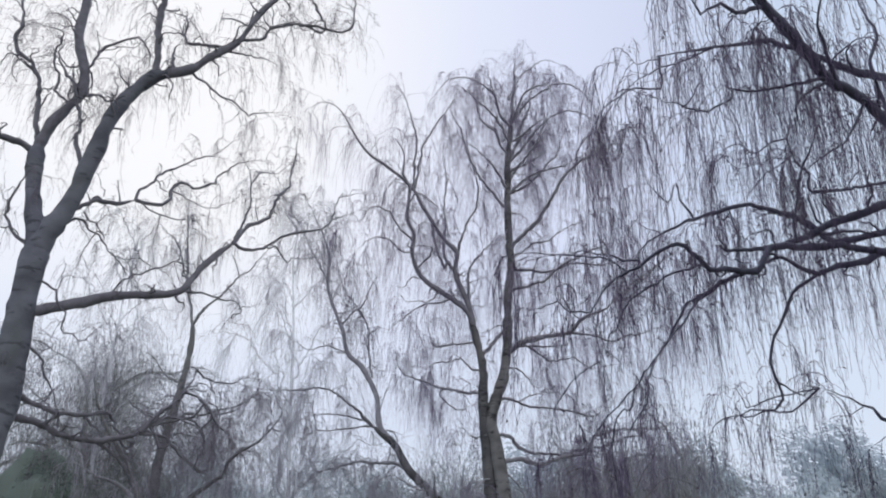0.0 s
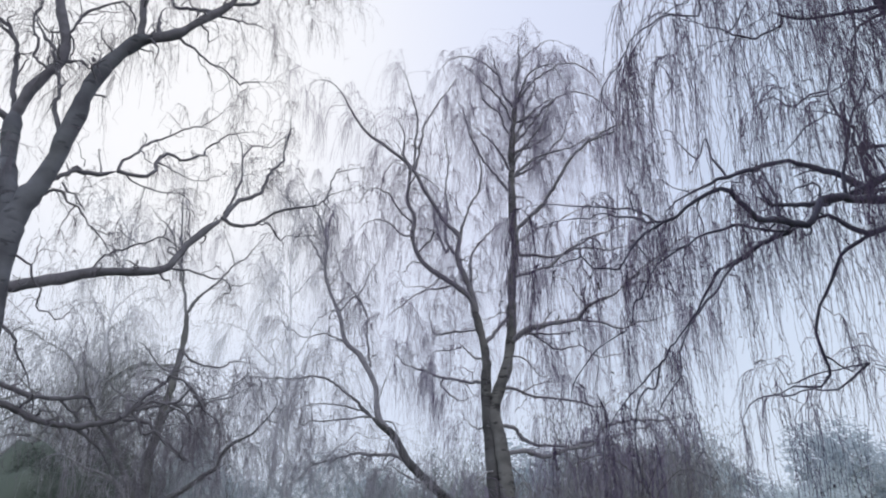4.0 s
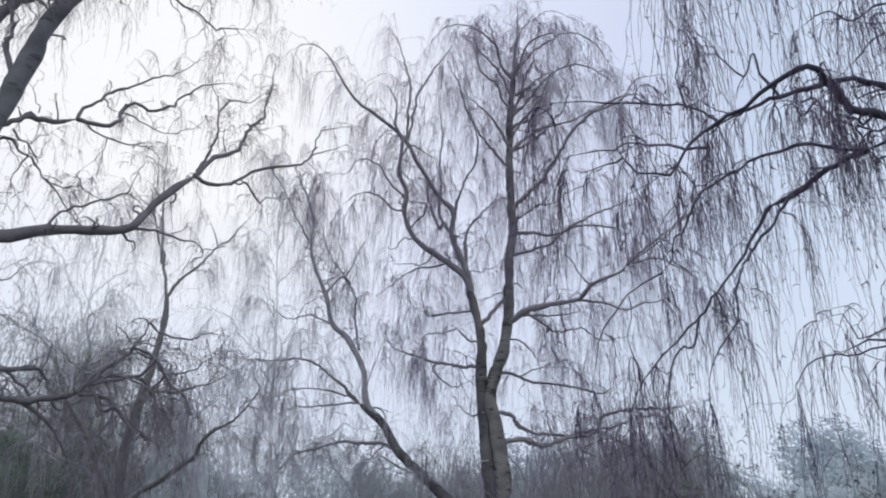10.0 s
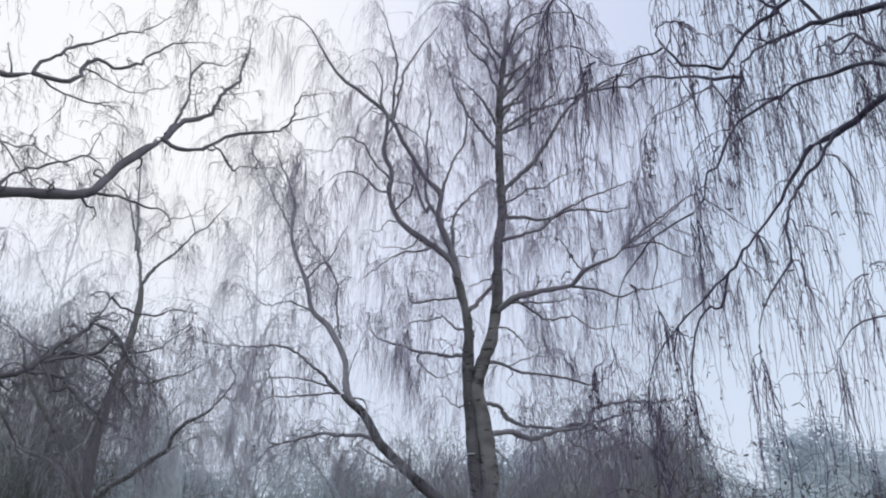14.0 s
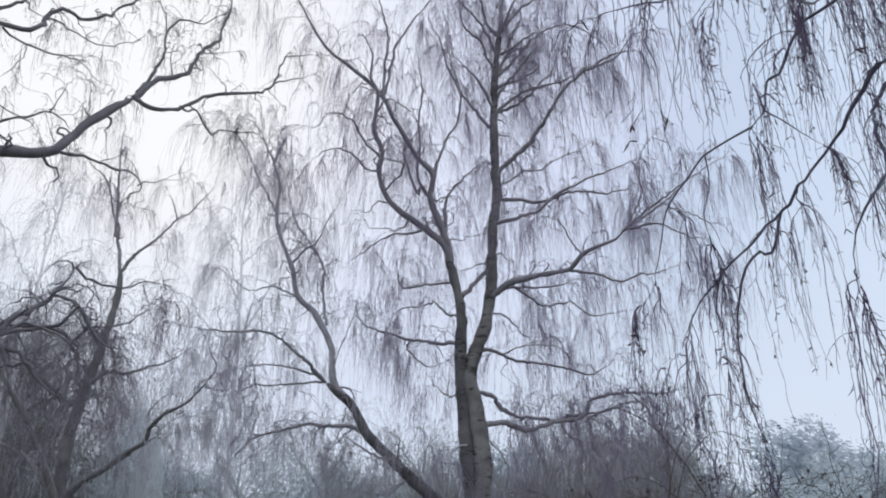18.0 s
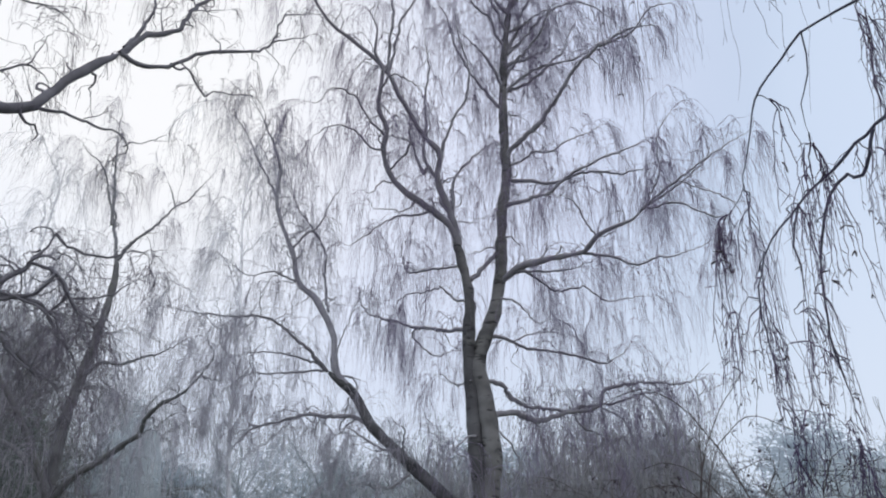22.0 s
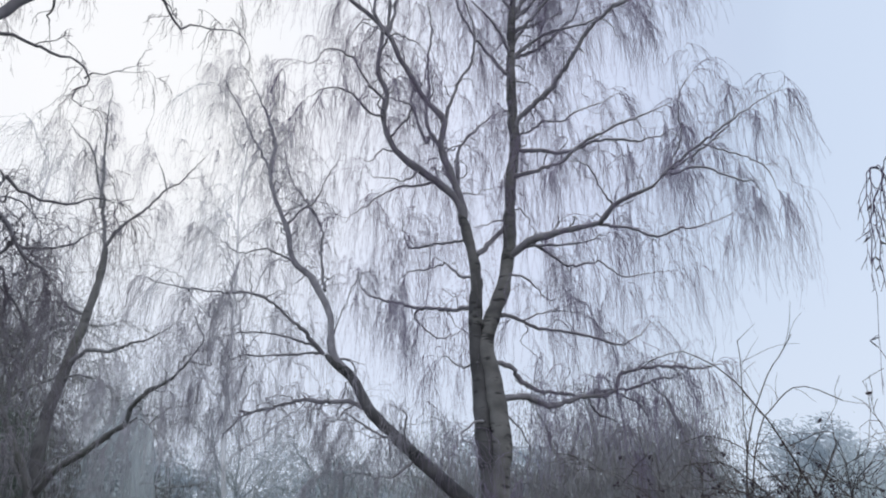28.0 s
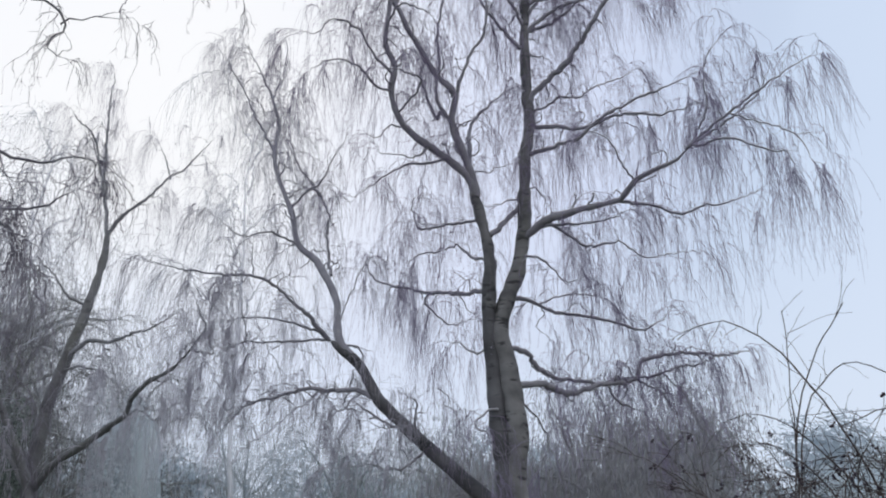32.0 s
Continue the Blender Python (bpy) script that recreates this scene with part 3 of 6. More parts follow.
weeping_birch_a.limb([(1.34, 0.95, 5.03), (1.48, 0.98, 5.02), (1.61, 1.04, 5.04), (1.70, 1.09, 5.02), (1.81, 1.15, 5.00), (1.88, 1.21, 5.02), (1.94, 1.26, 4.95), (1.91, 1.32, 4.92), (1.81, 1.38, 4.90), (1.79, 1.44, 4.84), (1.84, 1.49, 4.81), (1.92, 1.55, 4.82)], 0.028, 0.007, 0.2, zig=0.36, zig_every=0.2, branch=0.2, twig=0.4, twigs=2)
weeping_birch_a.limb([(1.91, 1.32, 4.92), (2.07, 1.32, 4.97), (2.17, 1.40, 5.08), (2.20, 1.45, 5.14)], 0.014, 0.004, 0.2, zig=0.36, zig_every=0.2, branch=0.2, twig=0.4, twigs=2)
weeping_birch_a.limb([(0.72, 0.60, 4.82), (0.71, 0.62, 4.92), (0.75, 0.67, 5.04), (0.89, 0.72, 5.14), (1.03, 0.77, 5.23), (1.15, 0.83, 5.30), (1.26, 0.88, 5.35), (1.36, 0.93, 5.30), (1.41, 0.98, 5.22)], 0.026, 0.012, 0.2, zig=0.36, zig_every=0.2, branch=0.2, twig=0.4, twigs=2)
weeping_birch_a.limb([(1.26, 0.88, 5.35), (1.30, 0.95, 5.54), (1.36, 0.98, 5.76), (1.46, 1.00, 5.75)], 0.013, 0.005, 0.2, zig=0.36, zig_every=0.2, branch=0.2, twig=0.4, twigs=2)
weeping_birch_a.limb([(1.01, 0.75, 4.88), (0.91, 0.72, 4.97), (0.85, 0.70, 5.09), (0.77, 0.68, 5.25), (0.72, 0.66, 5.34)], 0.016, 0.006, 0.2, zig=0.36, zig_every=0.2, branch=0.2, twig=0.4, twigs=2)
weeping_birch_a.limb([(0.02, 0.09, 5.05), (0.25, 0.30, 5.63), (0.37, 0.36, 5.54), (0.48, 0.41, 5.48), (0.57, 0.47, 5.36), (0.67, 0.53, 5.24), (0.77, 0.59, 5.16), (0.82, 0.64, 5.06), (0.92, 0.70, 4.96)], 0.040, 0.014, 0.2, zig=0.36, zig_every=0.2, branch=0.2, twig=0.4, twigs=2)
weeping_birch_a.limb([(0.46, 0.45, 5.50), (0.39, 0.49, 5.38), (0.36, 0.53, 5.26), (0.39, 0.56, 5.15), (0.47, 0.60, 5.07)], 0.018, 0.005, 0.2, zig=0.36, zig_every=0.2, branch=0.2, twig=0.4, twigs=2)
weeping_birch_a.limb([(0.65, 0.50, 5.27), (0.79, 0.53, 5.25), (0.94, 0.55, 5.27), (0.90, 0.57, 5.37), (0.80, 0.60, 5.40)], 0.018, 0.006, 0.2, zig=0.36, zig_every=0.2, branch=0.2, twig=0.4, twigs=2)
weeping_birch_a.limb([(0.91, 0.60, 5.30), (1.08, 0.65, 5.19), (1.22, 0.70, 5.11), (1.30, 0.75, 5.01)], 0.014, 0.005, 0.2, zig=0.36, zig_every=0.2, branch=0.2, twig=0.4, twigs=2)
weeping_birch_a.limb([(0.22, 0.13, 5.60), (0.37, 0.25, 5.74), (0.43, 0.31, 5.81), (0.53, 0.38, 5.84), (0.71, 0.44, 5.87), (0.82, 0.50, 5.95)], 0.066, 0.048, 0.3, zig=0.36, zig_every=0.2, branch=0.2, twig=0.4, twigs=2)
weeping_birch_a.limb([(0.82, 0.50, 5.95), (0.96, 0.55, 5.93), (1.10, 0.62, 5.96), (1.15, 0.70, 6.09), (1.11, 0.78, 6.21), (1.19, 0.85, 6.37), (1.32, 0.92, 6.31), (1.53, 1.00, 6.43), (1.51, 1.07, 6.55), (1.66, 1.15, 6.72), (1.83, 1.22, 6.87), (2.08, 1.30, 6.94)], 0.048, 0.014, 0.2, zig=0.36, zig_every=0.2, branch=0.2, twig=0.4, twigs=2)
weeping_birch_a.limb([(0.82, 0.50, 5.95), (0.79, 0.55, 6.07), (0.90, 0.66, 6.22), (0.91, 0.76, 6.40), (1.01, 0.87, 6.56), (1.20, 0.98, 6.71), (1.48, 1.09, 6.87), (1.63, 1.19, 7.09), (1.68, 1.30, 7.34)], 0.036, 0.008, 0.2, zig=0.36, zig_every=0.2, branch=0.2, twig=0.4, twigs=2)
weeping_birch_a.limb([(0.91, 0.76, 6.40), (1.04, 0.66, 6.19), (1.15, 0.68, 6.13)], 0.018, 0.014, 0.2, zig=0.36, zig_every=0.2, branch=0.2, twig=0.4, twigs=2)
weeping_birch_a.limb([(1.11, 0.78, 6.21), (1.26, 0.75, 6.15), (1.46, 0.86, 6.09), (1.64, 0.97, 6.14), (1.82, 1.09, 6.31), (1.81, 1.20, 6.45)], 0.016, 0.005, 0.2, zig=0.36, zig_every=0.2, branch=0.2, twig=0.4, twigs=2)
weeping_birch_a.limb([(0.90, 0.55, 5.92), (1.05, 0.68, 5.85), (1.26, 0.81, 5.82), (1.35, 0.94, 5.89), (1.42, 1.07, 5.90), (1.42, 1.20, 5.77)], 0.020, 0.006, 0.2, zig=0.36, zig_every=0.2, branch=0.2, twig=0.4, twigs=2)
weeping_birch_a.limb([(1.04, 0.70, 5.87), (1.00, 0.70, 5.65), (0.85, 0.70, 5.50)], 0.010, 0.004, 0.2, zig=0.36, zig_every=0.2, branch=0.2, twig=0.4, twigs=2)
weeping_birch_a.limb([(1.26, 0.81, 5.82), (1.30, 1.00, 5.98), (1.41, 1.05, 6.04)], 0.009, 0.003, 0.2, zig=0.36, zig_every=0.2, branch=0.2, twig=0.4, twigs=2)
weeping_birch_a.limb([(0.42, 0.30, 5.86), (0.46, 0.35, 5.91), (0.53, 0.37, 5.84)], 0.030, 0.024, 0.6, zig=0.36, zig_every=0.2, branch=0.2, twig=0.4, twigs=2)
weeping_birch_a.limb([(0.51, 0.37, 5.93), (0.50, 0.38, 6.02), (0.41, 0.35, 6.19), (0.38, 0.30, 6.21)], 0.014, 0.006, 0.2, zig=0.36, zig_every=0.2, branch=0.2, twig=0.4, twigs=2)
weeping_birch_a.limb([(0.38, 0.25, 5.68), (0.44, 0.29, 5.59), (0.52, 0.33, 5.58), (0.53, 0.37, 5.52), (0.59, 0.41, 5.45), (0.51, 0.45, 5.41)], 0.026, 0.010, 0.2, zig=0.36, zig_every=0.2, branch=0.2, twig=0.4, twigs=2)
weeping_birch_a.limb([(0.53, 0.45, 5.50), (0.47, 0.45, 5.53), (0.50, 0.42, 5.63), (0.62, 0.42, 5.71), (0.70, 0.42, 5.79)], 0.014, 0.006, 0.2, zig=0.36, zig_every=0.2, branch=0.2, twig=0.4, twigs=2)
weeping_birch_a.limb([(0.02, 0.09, 4.88), (0.28, 0.14, 4.70), (0.31, 0.18, 4.56), (0.38, 0.21, 4.48), (0.33, 0.25, 4.34), (0.47, 0.29, 4.26), (0.55, 0.33, 4.23), (0.73, 0.40, 4.42)], 0.033, 0.009)
weeping_birch_a.limb([(0.02, 0.07, 4.16), (0.26, 0.16, 4.01), (0.30, 0.22, 3.85), (0.38, 0.29, 3.70), (0.44, 0.35, 3.54), (0.47, 0.40, 3.41)], 0.037, 0.009)
weeping_birch_a.limb([(0.03, 0.05, 3.58), (0.04, 0.20, 3.65), (0.15, 0.32, 3.58), (0.33, 0.49, 3.51), (0.55, 0.67, 3.51), (0.76, 0.85, 3.57), (0.83, 0.96, 3.44), (0.97, 1.10, 3.30)], 0.073, 0.024)
weeping_birch_a.limb([(-0.00, 0.04, 3.31), (-0.01, 0.17, 3.39), (0.20, 0.34, 3.37), (0.46, 0.55, 3.30), (0.71, 0.73, 3.28), (0.91, 0.88, 3.35), (1.09, 1.01, 3.40), (1.23, 1.17, 3.64), (1.35, 1.30, 3.86), (1.42, 1.41, 4.05), (1.46, 1.50, 4.24)], 0.081, 0.040)
weeping_birch_a.limb([(1.46, 1.50, 4.24), (1.52, 1.56, 4.17), (1.63, 1.61, 4.15), (1.78, 1.67, 4.15), (1.95, 1.74, 4.22), (2.13, 1.80, 4.21)], 0.030, 0.010)
weeping_birch_a.limb([(1.09, 1.01, 3.40), (1.28, 1.09, 3.40), (1.44, 1.17, 3.27), (1.64, 1.28, 3.10), (1.75, 1.34, 3.03), (1.79, 1.40, 2.89)], 0.043, 0.014)
weeping_birch_a.limb([(1.21, 1.14, 3.60), (1.41, 1.29, 3.64), (1.57, 1.43, 3.54), (1.60, 1.59, 3.32), (1.54, 1.70, 3.17)], 0.034, 0.010)
weeping_birch_a.limb([(1.38, 1.35, 3.94), (1.53, 1.41, 3.89), (1.67, 1.49, 3.71), (1.85, 1.56, 3.73), (2.10, 1.70, 3.98)], 0.029, 0.010)
weeping_birch_a.limb([(0.71, 0.73, 3.28), (0.82, 0.87, 3.19), (0.95, 1.06, 3.04), (1.03, 1.30, 2.78)], 0.037, 0.014)
weeping_birch_a.limb([(0.58, 0.70, 3.52), (0.67, 0.83, 3.42), (0.74, 0.96, 3.29), (0.88, 1.10, 3.23)], 0.028, 0.010)
weeping_birch_a.limb([(1.15, 1.07, 3.50), (1.61, 1.08, 3.61), (1.71, 1.09, 3.74), (1.80, 1.09, 3.60), (1.89, 1.09, 3.49), (2.02, 1.10, 3.39), (2.08, 1.10, 3.27)], 0.034, 0.013)
weeping_birch_a.limb([(1.81, 1.09, 3.58), (1.67, 1.16, 3.46), (1.81, 1.26, 3.25), (1.88, 1.33, 3.10), (1.95, 1.40, 2.94)], 0.022, 0.008)
weeping_birch_a.limb([(1.19, 1.07, 3.51), (1.33, 1.08, 3.59), (1.46, 1.08, 3.59), (1.61, 1.09, 3.53), (1.77, 1.10, 3.39), (1.83, 1.10, 3.32)], 0.031, 0.010)
weeping_birch_a.limb([(1.15, 1.07, 3.50), (1.29, 1.05, 3.29), (1.45, 1.04, 3.25), (1.61, 1.03, 3.11), (1.70, 1.02, 3.05), (1.72, 1.01, 3.21), (1.77, 1.00, 3.30)], 0.038, 0.010)
weeping_birch_a.limb([(1.70, 1.02, 3.05), (1.76, 1.05, 3.04), (1.83, 1.07, 3.01), (1.91, 1.10, 2.90)], 0.023, 0.007)
weeping_birch_a.limb([(1.71, 1.09, 3.74), (1.64, 1.13, 3.81), (1.69, 1.16, 3.74), (1.76, 1.21, 3.64), (1.84, 1.26, 3.51), (1.93, 1.30, 3.50)], 0.031, 0.010)
weeping_birch_a.limb([(0.03, 0.10, 5.13), (-0.22, 0.05, 5.33), (-0.32, -0.00, 5.57), (-0.24, -0.06, 5.81), (-0.13, -0.10, 5.98)], 0.048, 0.020)
weeping_birch_a.limb([(0.71, 0.73, 3.28), (0.68, 1.59, 3.71), (0.85, 2.25, 3.90), (1.05, 2.40, 3.91), (1.29, 2.55, 3.83), (1.45, 2.70, 3.63)], 0.009, 0.004, 0.45, twig=0.8, twigs=3.5, every=0.2, zig_every=0.26)
weeping_birch_a.limb([(1.09, 1.01, 3.40), (0.89, 1.98, 3.60), (0.78, 2.75, 3.68), (1.01, 2.90, 3.63), (1.22, 3.05, 3.48), (1.40, 3.20, 3.27)], 0.009, 0.004, 0.45, twig=0.8, twigs=3.5, every=0.2, zig_every=0.26)
weeping_birch_a.limb([(1.21, 1.14, 3.60), (1.14, 1.90, 3.39), (1.06, 2.45, 3.18), (1.32, 2.60, 3.08), (1.53, 2.75, 2.89)], 0.009, 0.004, 0.45, twig=0.8, twigs=3.5, every=0.2, zig_every=0.26)
weeping_birch_a.limb([(0.91, 0.88, 3.35), (1.09, 1.52, 3.63), (1.17, 1.95, 4.03), (1.32, 2.10, 4.05), (1.48, 2.25, 3.87)], 0.009, 0.004, 0.45, twig=0.8, twigs=3.5, every=0.2, zig_every=0.26)
weeping_birch_a.limb([(0.46, 0.55, 3.30), (0.76, 1.85, 3.01), (0.85, 2.95, 2.97), (1.08, 3.10, 2.86), (1.28, 3.25, 2.65)], 0.009, 0.004, 0.45, twig=0.8, twigs=3.5, every=0.2, zig_every=0.26)
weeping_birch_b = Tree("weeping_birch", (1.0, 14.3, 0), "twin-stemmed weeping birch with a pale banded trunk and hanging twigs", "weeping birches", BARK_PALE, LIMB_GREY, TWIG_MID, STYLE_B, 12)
weeping_birch_b.stem("trunk", [(-0.02, 0.00, -0.02), (-0.01, 0.06, 1.54), (0.00, 0.13, 3.00), (0.03, 0.14, 3.37), (0.01, 0.15, 3.70), (-0.05, 0.16, 4.04), (-0.11, 0.18, 4.39), (-0.16, 0.19, 4.67), (-0.14, 0.20, 4.97)], 0.36, 0.215, 0.35)
weeping_birch_b.stem("trunk", [(-0.16, 0.10, -0.02), (-0.12, 0.12, 1.54), (-0.13, 0.15, 2.98), (-0.17, 0.17, 3.40), (-0.21, 0.19, 3.90), (-0.25, 0.20, 4.36), (-0.28, 0.20, 4.79), (-0.29, 0.17, 5.23), (-0.28, 0.13, 5.60)], 0.30, 0.165, 0.35, mat=BARK_DULL)
weeping_birch_b.limb([(-0.15, 0.19, 4.60), (-0.145, 0.20, 4.92), (-0.07, 0.20, 5.16), (0.04, 0.22, 5.43), (0.14, 0.24, 5.76), (0.18, 0.24, 6.11), (0.18, 0.25, 6.52), (0.19, 0.26, 6.88), (0.22, 0.28, 7.21), (0.30, 0.30, 7.77), (0.28, 0.32, 8.35), (0.29, 0.34, 8.94), (0.30, 0.35, 9.44), (0.33, 0.37, 10.07), (0.36, 0.39, 10.59), (0.42, 0.40, 11.06)], 0.205, 0.10, 0.16)
weeping_birch_b.limb([(0.40, 0.40, 10.95), (0.47, 0.44, 11.63), (0.55, 0.47, 12.21), (0.55, 0.50, 12.74)], 0.090, 0.026, 0.08)
weeping_birch_b.limb([(0.40, 0.40, 10.95), (0.23, 0.38, 11.18), (0.12, 0.35, 11.50), (0.02, 0.32, 11.92), (-0.06, 0.30, 12.29)], 0.074, 0.017, 0.08)
weeping_birch_b.limb([(0.35, 0.38, 10.51), (0.63, 0.43, 10.71), (0.75, 0.47, 10.87), (0.99, 0.52, 11.15), (1.15, 0.56, 11.24), (1.30, 0.60, 11.17)], 0.065, 0.017, 0.08)
weeping_birch_b.limb([(0.30, 0.35, 9.39), (0.02, 0.29, 9.89), (-0.27, 0.23, 10.21), (-0.49, 0.20, 10.40)], 0.062, 0.016, 0.08)
weeping_birch_b.limb([(0.33, 0.37, 10.07), (0.50, 0.47, 10.52), (0.63, 0.57, 10.98), (0.92, 0.77, 11.95), (1.08, 0.90, 12.62)], 0.064, 0.018, 0.08)
weeping_birch_b.limb([(0.34, 0.37, 10.20), (0.10, 0.27, 10.65), (-0.18, 0.20, 10.86), (-0.29, 0.13, 11.21), (-0.30, -0.00, 11.92)], 0.056, 0.017, 0.08)
weeping_birch_b.limb([(0.40, 0.40, 10.95), (0.66, 0.08, 11.44), (1.08, -0.17, 11.59), (1.29, -0.40, 10.97)], 0.049, 0.016, 0.08)
weeping_birch_b.limb([(0.32, 0.36, 9.81), (0.62, 0.25, 10.02), (0.91, 0.09, 10.47), (1.17, -0.10, 11.05)], 0.063, 0.016, 0.08)
weeping_birch_b.limb([(0.29, 0.34, 8.94), (-0.06, 0.40, 9.44), (-0.42, 0.47, 10.10), (-0.70, 0.56, 11.03), (-0.83, 0.60, 11.54)], 0.069, 0.017, 0.08)
weeping_birch_b.limb([(0.30, 0.35, 9.31), (0.80, 0.50, 9.71), (1.29, 0.69, 10.40), (1.72, 0.90, 11.34)], 0.062, 0.017, 0.08)
weeping_birch_b.limb([(0.35, 0.38, 10.51), (0.04, 0.13, 10.95), (-0.46, -0.15, 11.27), (-0.68, -0.30, 11.49)], 0.056, 0.016, 0.08)
weeping_birch_b.limb([(-0.285, 0.18, 5.00), (-0.28, 0.13, 5.55), (-0.32, 0.11, 5.92), (-0.41, 0.10, 6.27), (-0.50, 0.10, 6.64)], 0.165, 0.125, bare=True)
weeping_birch_b.limb([(-0.27, 0.11, 5.95), (-0.08, 0.21, 6.16), (0.10, 0.32, 6.42), (0.24, 0.40, 6.60)], 0.086, 0.057, bare=True)
weeping_birch_b.limb([(-0.44, 0.10, 6.48), (-0.57, 0.02, 6.75), (-0.85, -0.08, 6.94), (-1.12, -0.17, 7.10), (-1.39, -0.27, 7.29), (-1.51, -0.34, 7.51), (-1.57, -0.42, 7.77), (-1.53, -0.49, 8.00), (-1.66, -0.58, 8.29), (-1.64, -0.65, 8.56), (-1.62, -0.74, 8.87), (-1.76, -0.82, 9.14), (-1.73, -0.91, 9.46), (-1.86, -1.00, 9.76)], 0.120, 0.042, 0.08)
weeping_birch_b.limb([(-0.44, 0.10, 6.48), (-0.55, -0.01, 6.86), (-0.66, -0.10, 7.12), (-0.76, -0.18, 7.39), (-0.73, -0.29, 7.75), (-0.87, -0.35, 7.89), (-1.07, -0.43, 8.10), (-1.23, -0.52, 8.35), (-1.39, -0.60, 8.57), (-1.56, -0.71, 8.88), (-1.83, -0.81, 9.10), (-2.11, -0.91, 9.29), (-2.38, -1.02, 9.46), (-2.62, -1.12, 9.76), (-2.80, -1.20, 10.10), (-2.98, -1.28, 10.32), (-3.22, -1.36, 10.36), (-3.44, -1.42, 10.18)], 0.120, 0.022, 0.08)
weeping_birch_b.limb([(-1.55, -0.70, 8.85), (-1.50, -0.79, 9.32), (-1.49, -0.86, 9.66), (-1.51, -0.92, 9.97), (-1.67, -1.01, 10.45), (-1.88, -1.10, 10.88)], 0.057, 0.015, 0.15, twigs=4, zig_every=0.3)
weeping_birch_b.limb([(-1.55, -0.70, 8.85), (-1.45, -0.73, 9.13), (-1.44, -0.75, 9.37), (-1.38, -0.79, 9.79), (-1.06, -0.84, 10.27), (-0.73, -0.90, 10.84)], 0.050, 0.015, 0.15, twigs=4, zig_every=0.3)
weeping_birch_b.limb([(-0.71, -0.14, 7.26), (-0.86, -0.05, 7.67), (-0.93, 0.00, 7.56), (-1.13, 0.10, 7.99), (-1.20, 0.19, 8.48), (-0.94, 0.30, 8.96)], 0.067, 0.025, 0.15, twigs=4, zig_every=0.3)
weeping_birch_b.limb([(-0.49, 0.10, 6.62), (-0.52, 0.24, 7.58), (-0.27, 0.37, 8.05), (0.08, 0.50, 8.44)], 0.077, 0.025, 0.08)
weeping_birch_b.limb([(-0.74, -0.29, 7.76), (-0.64, -0.36, 8.12), (-0.41, -0.44, 8.54), (-0.38, -0.53, 9.05), (-0.50, -0.62, 9.57), (-0.55, -0.70, 10.11)], 0.050, 0.018, 0.08)
weeping_birch_b.limb([(-0.76, -0.18, 7.39), (-0.98, -0.20, 7.80), (-0.95, -0.23, 8.29), (-1.00, -0.25, 8.75), (-0.93, -0.27, 9.33), (-1.02, -0.30, 10.03)], 0.050, 0.019, 0.15, twigs=4, zig_every=0.3)
weeping_birch_b.limb([(-1.54, -0.46, 7.92), (-1.79, -0.62, 8.08), (-2.02, -0.82, 8.33), (-2.22, -0.95, 8.38), (-2.33, -1.05, 8.28), (-2.45, -1.16, 7.99), (-2.68, -1.30, 7.94)], 0.039, 0.011, 0.08)
weeping_birch_b.limb([(-1.56, -0.41, 7.72), (-1.77, -0.57, 7.69), (-1.85, -0.70, 7.75), (-1.99, -0.83, 7.79), (-2.19, -0.99, 7.74), (-2.38, -1.15, 7.55), (-2.52, -1.30, 7.32)], 0.039, 0.010, 0.08)
weeping_birch_b.limb([(-1.64, -0.66, 8.59), (-1.43, -1.01, 8.62), (-1.13, -1.39, 8.16), (-1.02, -1.60, 7.87)], 0.034, 0.010, 0.15, twigs=4, zig_every=0.3)
weeping_birch_b.limb([(-1.47, -0.32, 7.44), (-1.18, -0.80, 7.62), (-1.39, -1.04, 7.58), (-1.73, -1.40, 7.36)], 0.039, 0.010, 0.15, twigs=4, zig_every=0.3)
weeping_birch_b.limb([(-0.25, 0.12, 5.24), (-0.64, 0.79, 5.45), (-0.98, 1.33, 5.64), (-1.35, 1.89, 5.92), (-1.53, 2.20, 6.02), (-1.65, 2.50, 6.04)], 0.068, 0.026, 0.08)
weeping_birch_b.limb([(-1.44, 2.04, 5.97), (-1.81, 2.32, 6.20), (-1.96, 2.54, 6.57), (-1.94, 2.70, 6.74)], 0.037, 0.013, 0.08)
weeping_birch_b.limb([(-0.20, 0.11, 5.60), (-0.48, 0.30, 5.79), (-0.66, 0.47, 5.97), (-0.88, 0.66, 5.97), (-1.15, 0.88, 6.01), (-1.30, 1.05, 5.91), (-1.35, 1.20, 5.79)], 0.043, 0.012, 0.08)
weeping_birch_b.limb([(-0.98, 1.33, 5.64), (-1.05, 1.44, 5.50), (-0.84, 1.60, 5.34), (-0.67, 1.71, 5.30), (-0.33, 1.90, 5.50)], 0.035, 0.012, 0.08)
weeping_birch_b.limb([(-0.34, 0.10, 6.17), (-0.52, 0.22, 6.19), (-0.82, 0.38, 6.22), (-1.12, 0.55, 6.23), (-1.25, 0.66, 6.48), (-1.25, 0.78, 6.80), (-1.01, 0.90, 6.93)], 0.043, 0.012, 0.08)
weeping_birch_b.limb([(-0.85, -0.08, 6.94), (-1.07, -0.08, 6.85), (-1.37, -0.09, 6.82), (-1.61, -0.09, 6.65), (-1.81, -0.09, 6.48), (-1.98, -0.10, 6.35), (-2.10, -0.10, 6.38)], 0.038, 0.011, 0.08)
